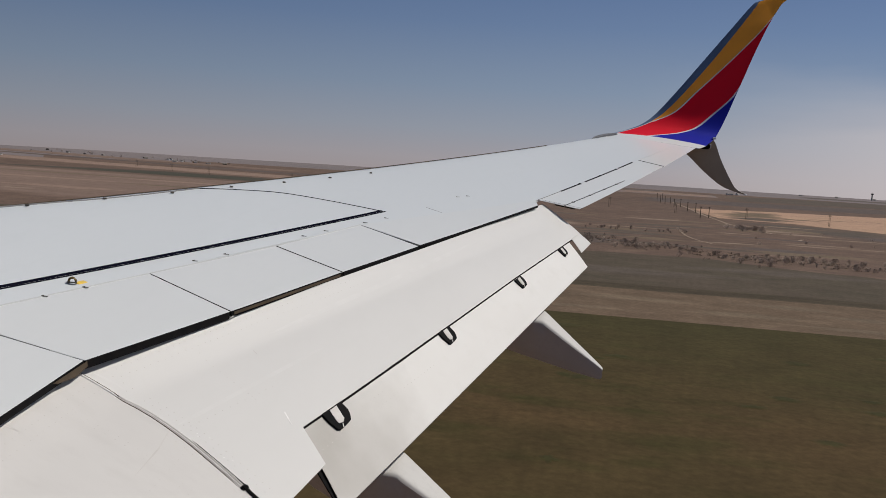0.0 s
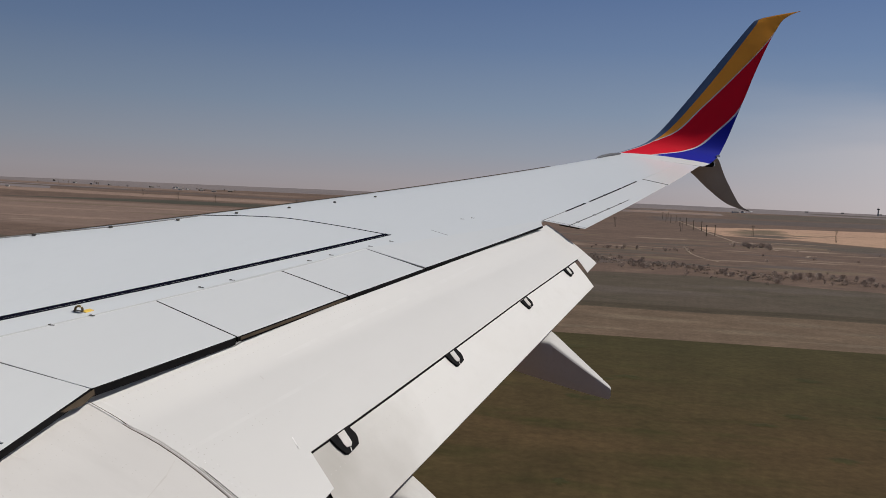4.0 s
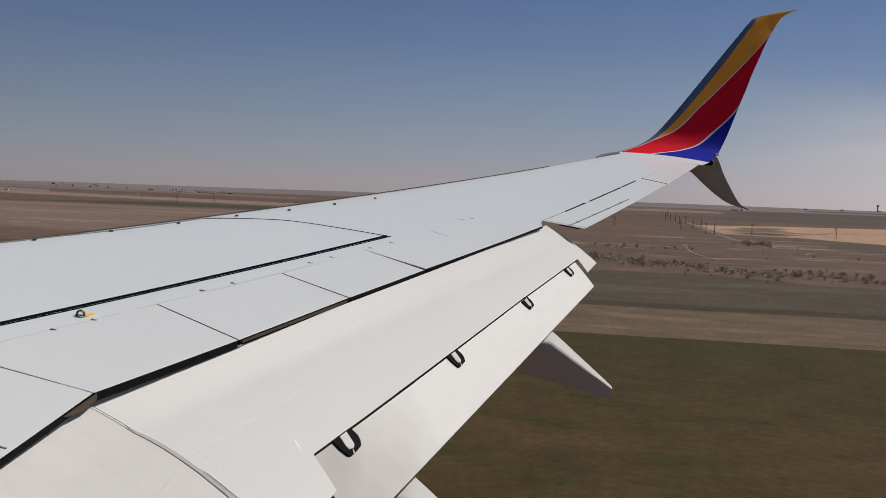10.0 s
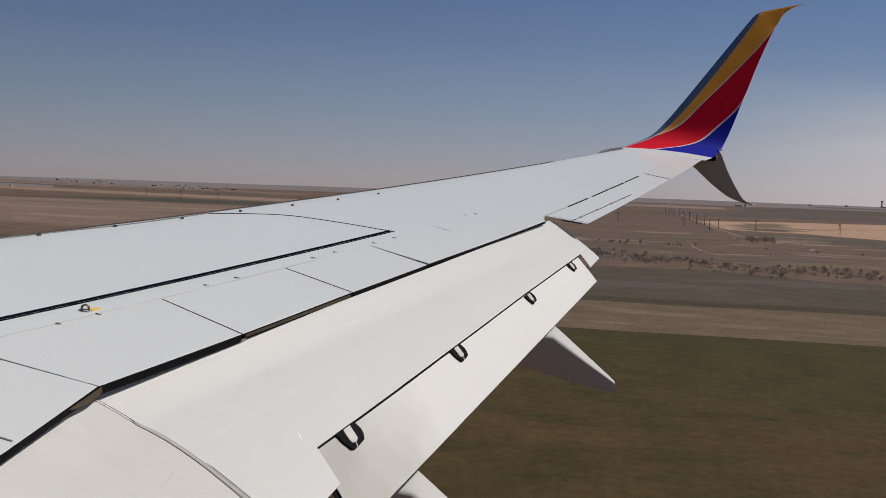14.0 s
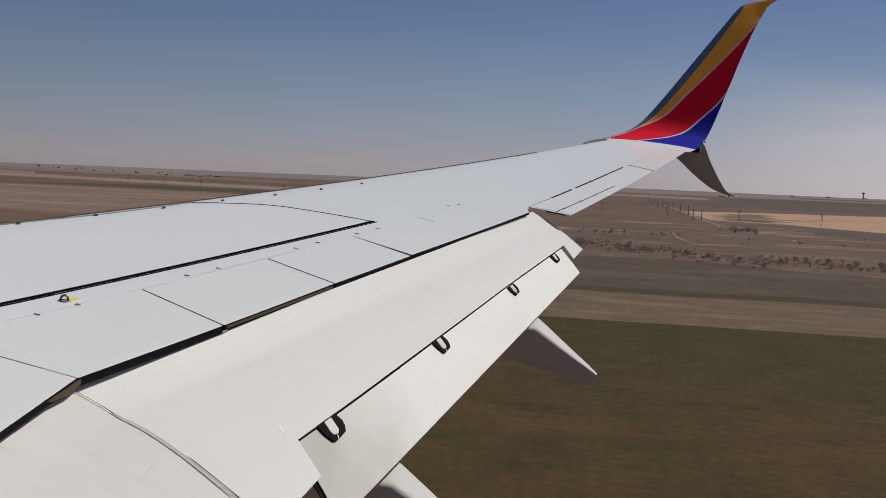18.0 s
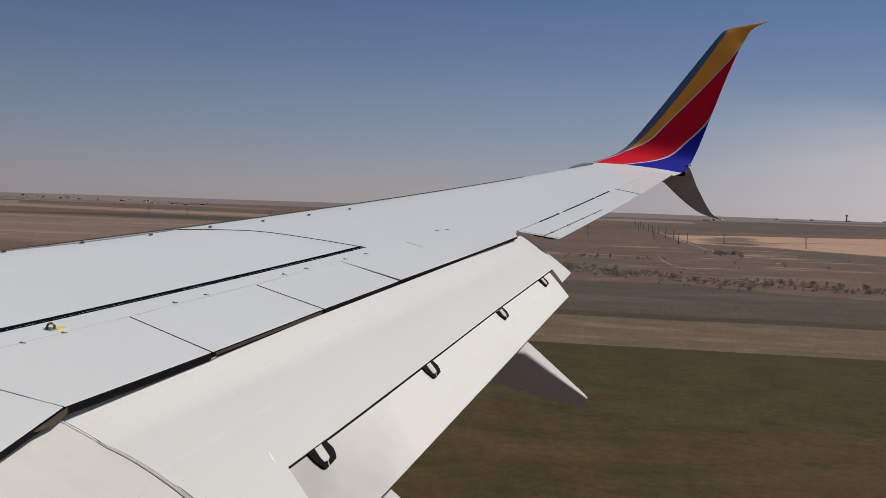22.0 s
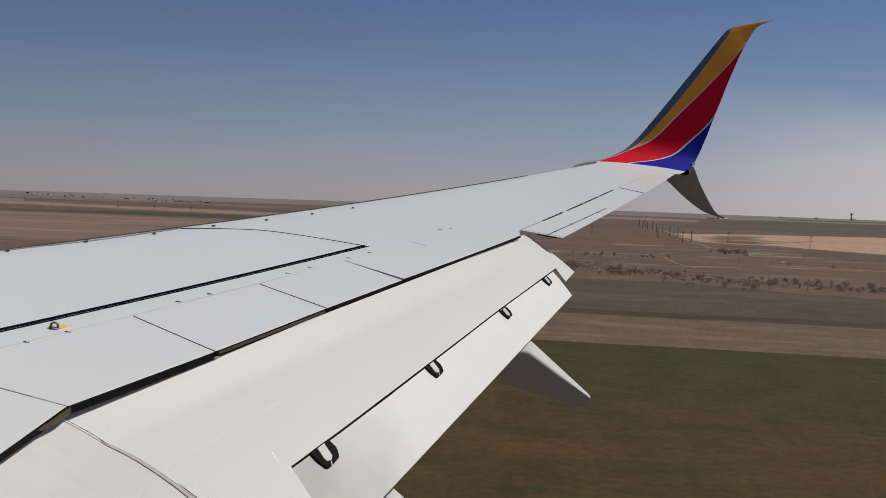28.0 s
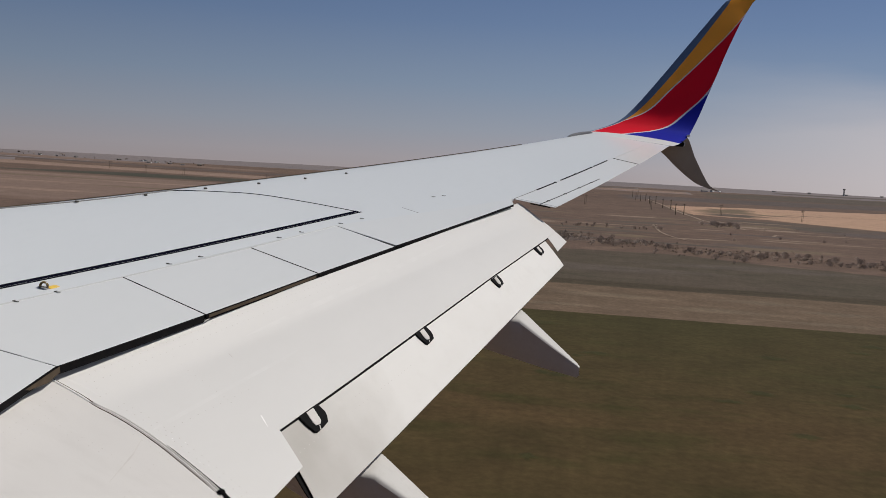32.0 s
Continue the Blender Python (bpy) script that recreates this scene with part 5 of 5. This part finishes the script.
def bare_tree(seed, height, spread):
    """A leafless tree: tapered trunk and limbs, and a ragged crown of fine twigs."""
    r = random.Random(seed)
    tree = thing("bare_tree", Matrix(), "leafless grey-brown tree in dry scrub", "tree", "trees along the creek")
    bm, tw = bmesh.new(), bmesh.new()

    def twig(p, d, length, w):
        side = d.cross(Vector((r.uniform(-1, 1), r.uniform(-1, 1), 0.3))).normalized() * w
        e = p + d * length + Vector((0, 0, -0.08 * length))
        m = p + d * length * 0.5 + side * r.uniform(-2, 2)
        a, b, c2, d2 = tw.verts.new(p - side), tw.verts.new(p + side), tw.verts.new(m + side * 0.7), tw.verts.new(m - side * 0.7)
        t = tw.verts.new(e)
        tw.faces.new((a, b, c2, d2))
        tw.faces.new((d2, c2, t))

    def limb(p, d, length, rad, level):
        pts, cur, dd = [p], p.copy(), d.copy()
        n = 4 if level < 2 else 3
        for i in range(n):
            dd = (dd + Vector((r.uniform(-1, 1), r.uniform(-1, 1), r.uniform(-0.2, 0.5))) * 0.22).normalized()
            cur = cur + dd * length / n
            pts.append(cur.copy())
        tube(bm, pts, [rad * (1 - 0.7 * i / n) for i in range(n + 1)], 6 if level < 2 else 4)
        if level == 3:
            for i in range(14):
                q = pts[1].lerp(pts[-1], r.random())
                v = (dd + Vector((r.uniform(-1, 1), r.uniform(-1, 1), r.uniform(-0.5, 0.9)))).normalized()
                twig(q, v, r.uniform(0.5, 1.25), r.uniform(0.018, 0.05))
            return
        for i in range((5, 4, 4)[level]):
            q = pts[max(1, n - 1 - i % 3)].lerp(pts[-1], r.uniform(0, 0.9))
            ang = r.uniform(0, math.tau)
            out = Vector((math.cos(ang), math.sin(ang), r.uniform(0.1, 0.9))).normalized()
            limb(q, (dd * 0.55 + out * spread).normalized(), length * r.uniform(0.5, 0.75), rad * 0.42, level + 1)
    limb(Vector((0, 0, -0.3)), Vector((r.uniform(-0.1, 0.1), r.uniform(-0.1, 0.1), 1)).normalized(), height * 0.17, height * 0.03, 0)
    for i in range(3):           # more stems from the foot
        a = r.uniform(0, math.tau)
        limb(Vector((0, 0, 0.1)), Vector((math.cos(a) * 0.55, math.sin(a) * 0.55, 1)).normalized(), height * 0.36, height * 0.018, 1)
    part("trunk", bm, M_BARK, tree)
    part("crown", tw, M_TWIG, tree, "ragged crown of bare twigs", smooth=False)["kind"] = "stuff"
    return tree


def shrub(seed):
    r = random.Random(seed)
    bush = thing("shrub", Matrix(), "low leafless brown shrub", "shrub", "shrubs along the creek")
    tw, st = bmesh.new(), bmesh.new()
    for i in range(9):
        a = r.uniform(0, math.tau)
        d = Vector((math.cos(a), math.sin(a), r.uniform(1.0, 2.4))).normalized()
        tube(st, [Vector((0, 0, -0.1)), d * 0.9, d * 2.0 + Vector((0, 0, 0.1))], [0.05, 0.035, 0.012], 4)
    for i in range(620):           # fine twigs in an upright, uneven bush
        a, rad, up = r.uniform(0, math.tau), math.sqrt(r.random()), r.random() ** 0.8
        wide = 1.45 * (0.55 + 0.9 * math.sin(math.pi * min(1, 0.25 + 0.7 * up))) * (0.8 + 0.35 * math.sin(3 * a + seed))
        p = Vector((rad * wide * math.cos(a), rad * wide * math.sin(a), 0.1 + 2.3 * up))
        d = Vector((math.cos(a) * 0.7, math.sin(a) * 0.7, r.uniform(0.3, 1.6))).normalized()
        s = d.orthogonal().normalized() * r.uniform(0.012, 0.034)
        tw.faces.new((tw.verts.new(p - s), tw.verts.new(p + s), tw.verts.new(p + d * r.uniform(0.4, 0.9))))
    part("trunk", st, M_BARK, bush)["kind"] = "stuff"
    part("crown", tw, M_TWIG, bush, smooth=False)["kind"] = "stuff"
    return bush


def stand(x, y, turn=0.0, size=1.0):
    return Matrix.Translation((x, y, land(x, y))) @ Matrix.Rotation(turn, 4, "Z") @ Matrix.Scale(size, 4)


rnd = random.Random(11)
kinds = [bare_tree(3, 8.5, 0.75), bare_tree(8, 7.5, 0.85), bare_tree(21, 9.5, 0.7), shrub(5), shrub(6)]
first = {}


def plant(kind, x, y, size):
    ob = kinds[kind]
    m = stand(x, y, rnd.uniform(0, math.tau), size)
    if kind in first:
        made = copy_thing(ob, m)
        made.matrix_basis = m
        return made
    first[kind] = True
    ob.matrix_basis = m
    return ob


spots = []
CREEK = [(-260, 800), (-60, 790), (10, 760), (35, 716), (78, 698), (104, 662), (140, 668), (176, 668), (192, 636), (300, 604), (560, 560)]
centre = -200.0
while centre < 520:            # the creek: clumps of trees and shrubs, thickest where it bends
    thick = -10 < centre < 250
    centre += rnd.uniform(5, 10) if thick else rnd.uniform(7, 18)
    for i in range(rnd.choice((4, 6, 8)) if thick else rnd.choice((1, 3, 4, 6))):
        x = centre + rnd.gauss(0, 5.5)
        y = table(CREEK, x) + rnd.gauss(10, 28 if thick else 18)
        kind = rnd.choice((0, 3, 4, 3, 4, 3, 4, 3, 4))
        spots.append((kind, x, y, rnd.uniform(0.36, 0.66) if kind < 3 else rnd.uniform(0.6, 1.35)))
for k in range(22):            # a thin row along the fence behind the creek
    kind = rnd.choice((3, 4, 3, 4, 1))
    spots.append((kind, rnd.uniform(-20, 100), 958 + rnd.gauss(0, 14), rnd.uniform(0.35, 0.6) if kind < 3 else rnd.uniform(0.6, 1.3)))
spots.append((2, 41, 973, 0.62))
for k in range(30):            # a dense thicket below the farm lane
    kind = rnd.choice((3, 4, 3, 4, 2))
    spots.append((kind, 182 + rnd.gauss(0, 13), 1130 + rnd.gauss(0, 34), rnd.uniform(0.5, 0.75) if kind == 2 else rnd.uniform(1.0, 2.2)))
for k in range(10):            # single bushes in the scrub
    spots.append((rnd.choice((3, 4)), rnd.uniform(60, 330), rnd.uniform(760, 1100), rnd.uniform(0.7, 1.4)))
for k in range(26):            # trees round the far farms
    spots.append((2, rnd.uniform(-1900, -1150), rnd.uniform(2760, 2990), rnd.uniform(0.7, 1.15)))
for kind, x, y, size in spots:
    plant(kind, x, y, size)


def low_brush():
    """The tangle of low dry brush along the creek, too fine to tell apart."""
    r = random.Random(31)
    pts, faces = [], []
    for k in range(900):
        cx = r.uniform(-150, 330)
        if noise.noise((cx / 26, 0.0, 4.4)) < r.uniform(-0.35, 0.25):
            continue
        cy = table(CREEK, cx) + r.gauss(8, 22)
        wide, tall = r.uniform(0.8, 2.6), r.uniform(0.7, 1.8)
        base = land(cx, cy)
        for i in range(22):
            a, q = r.uniform(0, math.tau), math.sqrt(r.random()) * wide
            p = Vector((cx + q * math.cos(a), cy + q * math.sin(a), base + r.uniform(0, 0.3 * tall)))
            d = Vector((math.cos(a) * 0.5, math.sin(a) * 0.5, r.uniform(0.5, 1.3))).normalized() * tall * r.uniform(0.5, 1.0)
            w = d.orthogonal().normalized() * r.uniform(0.05, 0.16)
            n = len(pts)
            pts += [tuple(p - w), tuple(p + w), tuple(p + d)]
            faces.append((n, n + 1, n + 2))
    me = bpy.data.meshes.new("low_brush")
    me.from_pydata(pts, [], faces)
    me.materials.append(M_BRUSH)
    tagged(new("low_brush", me), "tangle of low dry brush along the creek", "brush", kind="stuff")


low_brush()


def power_pole():
    """A two-legged wooden transmission frame."""
    pole = thing("power_pole", Matrix(), "two-legged weathered wooden transmission pole", "power pole", "power line poles")
    for s in (-2.1, 2.1):
        bm = bmesh.new()
        tube(bm, [(s, 0, -0.8), (s, 0, 10), (s * 0.98, 0, 18.5)], [0.30, 0.25, 0.19], 8)
        part("post", bm, M_WOOD, pole)
    bm = bmesh.new()
    box(bm, (0, 0.24, 16.6), (10.6, 0.22, 0.34))
    part("crossarm", bm, M_WOOD, pole)
    for s in (1, -1):
        bm = bmesh.new()
        tube(bm, [(-2.1 * s, -0.2, 11.0), (2.1 * s, -0.2, 16.0)], 0.10, 6)
        part("brace", bm, M_WOOD, pole)
    for s in (-5.0, 0, 5.0):
        bm = bmesh.new()
        tube(bm, [(s, 0.24, 16.5), (s, 0.24, 16.0), (s, 0.24, 15.1)], [0.09, 0.15, 0.09], 6)
        part("insulator", bm, M_PANE, pole)
    return pole


def single_pole():
    """A stout single pole with a short crossarm."""
    pole = thing("utility_pole", Matrix(), "stout dark wooden utility pole with a short crossarm", "utility pole", "utility poles beside the lane")
    bm = bmesh.new()
    tube(bm, [(0, 0, -0.8), (0, 0, 9), (0, 0, 17.5)], [0.62, 0.55, 0.42], 10)
    part("post", bm, M_WOOD, pole)
    bm = bmesh.new()
    box(bm, (0, 0.5, 16.0), (3.4, 0.24, 0.34))
    part("crossarm", bm, M_WOOD, pole)
    for s in (-1.4, 1.4):
        bm = bmesh.new()
        tube(bm, [(s, 0.5, 16.1), (s, 0.5, 16.5), (s, 0.5, 16.9)], [0.08, 0.14, 0.08], 6)
        part("insulator", bm, M_PANE, pole)
    return pole


MADE = {}


def line(stations, build, arms, high, sag, gauge):
    """A row of poles on the plain with wires between their arms."""
    poles = []
    for k, (x, y) in enumerate(stations):
        nx, ny = stations[min(k + 1, len(stations) - 1)]
        px, py = stations[max(k - 1, 0)]
        turn = math.atan2(ny - py, nx - px) + math.pi / 2
        m = Matrix.Translation((x, y, land(x, y))) @ Matrix.Rotation(turn, 4, "Z")
        if build in MADE:
            copy_thing(MADE[build], m)
        else:
            MADE[build] = build()
            MADE[build].matrix_basis = m
        poles.append(m)
    for a, b in zip(poles, poles[1:]):
        for s in arms:
            p, q = a @ Vector((s, 0.3, high)), b @ Vector((s, 0.3, high))
            bm = bmesh.new()
            tube(bm, [p.lerp(q, i / 10) - Vector((0, 0, sag * 4 * (i / 10) * (1 - i / 10))) for i in range(11)], gauge, 4)
            tagged(part("power_wire", bm, M_WIRE, None), "thin sagging power wire between poles", "wire", "power wires")


line([(30, 1700), (140, 1612), (244, 1531), (350, 1447), (460, 1360), (570, 1275), (690, 1180)], power_pole, (-5.0, 0.0, 5.0), 15.1, 4.0, 0.014)
line([(164, 1456), (173, 1747), (168, 1977), (168, 2226), (166, 2480)], single_pole, (-1.4, 1.4), 16.9, 4.0, 0.012)
line([(179, 1475), (183, 1703), (184, 2008), (182, 2250), (181, 2500)], single_pole, (-1.4, 1.4), 16.9, 4.0, 0.012)
line([(-140, 2330), (0, 2302), (160, 2270)], power_pole, (-5.0, 0.0, 5.0), 15.1, 4.0, 0.014)
line([(-1180, 2250), (-1010, 2100), (-880, 2020), (-640, 1900), (-380, 1790)], power_pole, (-5.0, 0.0, 5.0), 15.1, 4.0, 0.014)


def farm_house(x, y, turn, length, wide, high, wall=None):
    house = thing("farm_house", Matrix.Translation((x, y, land(x, y))) @ Matrix.Rotation(turn, 4, "Z"), ("small white farm building with a grey roof" if wall in (None, M_WALL) else "small weathered farm building with a grey roof"), "farm building", "far farm buildings")
    bm = bmesh.new()
    box(bm, (0, 0, high / 2 - 0.3), (length, wide, high + 0.6))
    part("wall", bm, wall or M_WALL, house, smooth=False)
    bm = bmesh.new()
    h, o = wide * 0.28, 0.5
    vs = [bm.verts.new(p) for p in ((-length / 2 - o, -wide / 2 - o, high), (length / 2 + o, -wide / 2 - o, high), (length / 2 + o, wide / 2 + o, high), (-length / 2 - o, wide / 2 + o, high), (-length / 2 - o, 0, high + h), (length / 2 + o, 0, high + h))]
    for f in ((0, 1, 5, 4), (2, 3, 4, 5), (0, 4, 3), (1, 2, 5), (0, 3, 2, 1)):
        bm.faces.new([vs[i] for i in f])
    part("roof", bm, M_ROOF, house, smooth=False)
    for s in (-0.3, 0.3):
        bm = bmesh.new()
        box(bm, (s * length, -wide / 2 - 0.03, high * 0.55), (1.6, 0.12, 1.3))
        part("window", bm, M_PANE, house, smooth=False)
    bm = bmesh.new()
    box(bm, (0, -wide / 2 - 0.03, 1.0), (1.1, 0.12, 2.1))
    part("door", bm, M_ROOF, house, smooth=False)


for k in range(13):
    farm_house(rnd.uniform(-1900, -1180), rnd.uniform(2760, 2980), rnd.uniform(0, 3), rnd.uniform(7, 15), rnd.uniform(6, 10), rnd.uniform(3, 4), (M_WALL, M_CONC, M_WOOD)[k % 3])
farm_house(-1619, 2317, 0.3, 9, 7, 4)
farm_house(450, 3200, 0.2, 20, 10, 4)
farm_house(480, 3230, 1.0, 14, 9, 4)


def grain_bin(x, y):
    b = thing("grain_bin", Matrix.Translation((x, y, land(x, y))), "round galvanised grain bin with a conical roof", "grain bin", "grain bins")
    bm = bmesh.new()
    rings = []
    for i in range(25):
        r = 5.0 + (0.05 if i % 2 else 0.0)
        rings.append([Vector((r * math.cos(math.tau * k / 32), r * math.sin(math.tau * k / 32), 8.0 * i / 24 - 0.2)) for k in range(32)])
    part("drum", loft(rings), M_TIN, b)
    part("roof", loft([[Vector((r * math.cos(math.tau * k / 32), r * math.sin(math.tau * k / 32), z)) for k in range(32)] for r, z in ((5.35, 7.7), (0.7, 10.6), (0.6, 11.0))]), M_TIN, b)
    bm = bmesh.new()
    box(bm, (0, -5.05, 1.1), (1.0, 0.14, 2.1))
    part("door", bm, M_ROOF, b, smooth=False)


grain_bin(705, 745)
grain_bin(717, 745)


def control_tower(x, y):
    t = thing("control_tower", Matrix.Translation((x, y, land(x, y))) @ Matrix.Scale(0.55, 4), "distant concrete airport control tower", "tower")
    part("shaft", loft([[Vector((r * math.cos(math.tau * k / 12), r * math.sin(math.tau * k / 12), z)) for k in range(12)] for r, z in ((6.5, -1), (5.0, 12), (4.4, 38))]), M_CONC, t)
    part("cab", loft([[Vector((r * math.cos(math.tau * k / 12), r * math.sin(math.tau * k / 12), z)) for k in range(12)] for r, z in ((5.5, 38), (8.6, 40), (9.4, 45))]), M_PANE, t)
    part("roof", loft([[Vector((r * math.cos(math.tau * k / 12), r * math.sin(math.tau * k / 12), z)) for k in range(12)] for r, z in ((10, 45), (10, 46.2), (3, 47.5))]), M_CONC, t)
    bm = bmesh.new()
    tube(bm, [(0, 0, 47), (0, 0, 56)], 0.4, 6)
    part("mast", bm, M_WIRE, t)


tower = control_tower(1000, 3560)
for k in range(5):
    farm_house(760 + 130 * k, 3560 + rnd.uniform(-60, 60), rnd.uniform(-0.2, 0.2), rnd.uniform(8, 17), rnd.uniform(6, 9), rnd.uniform(2.4, 3), M_CONC)


def pump_shed(x, y):
    s = thing("pump_shed", Matrix.Translation((x, y, land(x, y) + 0.2)), "small white equipment box on a gravel pad", "shed")
    bm = bmesh.new()
    box(bm, (0, 0, 1.2), (3.2, 2.4, 2.4))
    part("cabinet", bm, M_WALL, s, smooth=False)
    bm = bmesh.new()
    box(bm, (0, 0, 2.5), (3.6, 2.8, 0.2))
    part("lid", bm, M_TIN, s, smooth=False)
    p = thing("antenna_pole", Matrix.Translation((x - 2.5, y, land(x, y) + 0.2)), "slim grey steel pole beside the box", "pole")
    bm = bmesh.new()
    tube(bm, [(0, 0, -0.3), (0, 0, 11)], [0.14, 0.08], 8)
    part("post", bm, M_TIN, p)
    bm = bmesh.new()
    box(bm, (0, 0, 10.6), (0.5, 0.3, 0.5))
    part("lamp_head", bm, M_TIN, p, smooth=False)


pump_shed(243, 378)
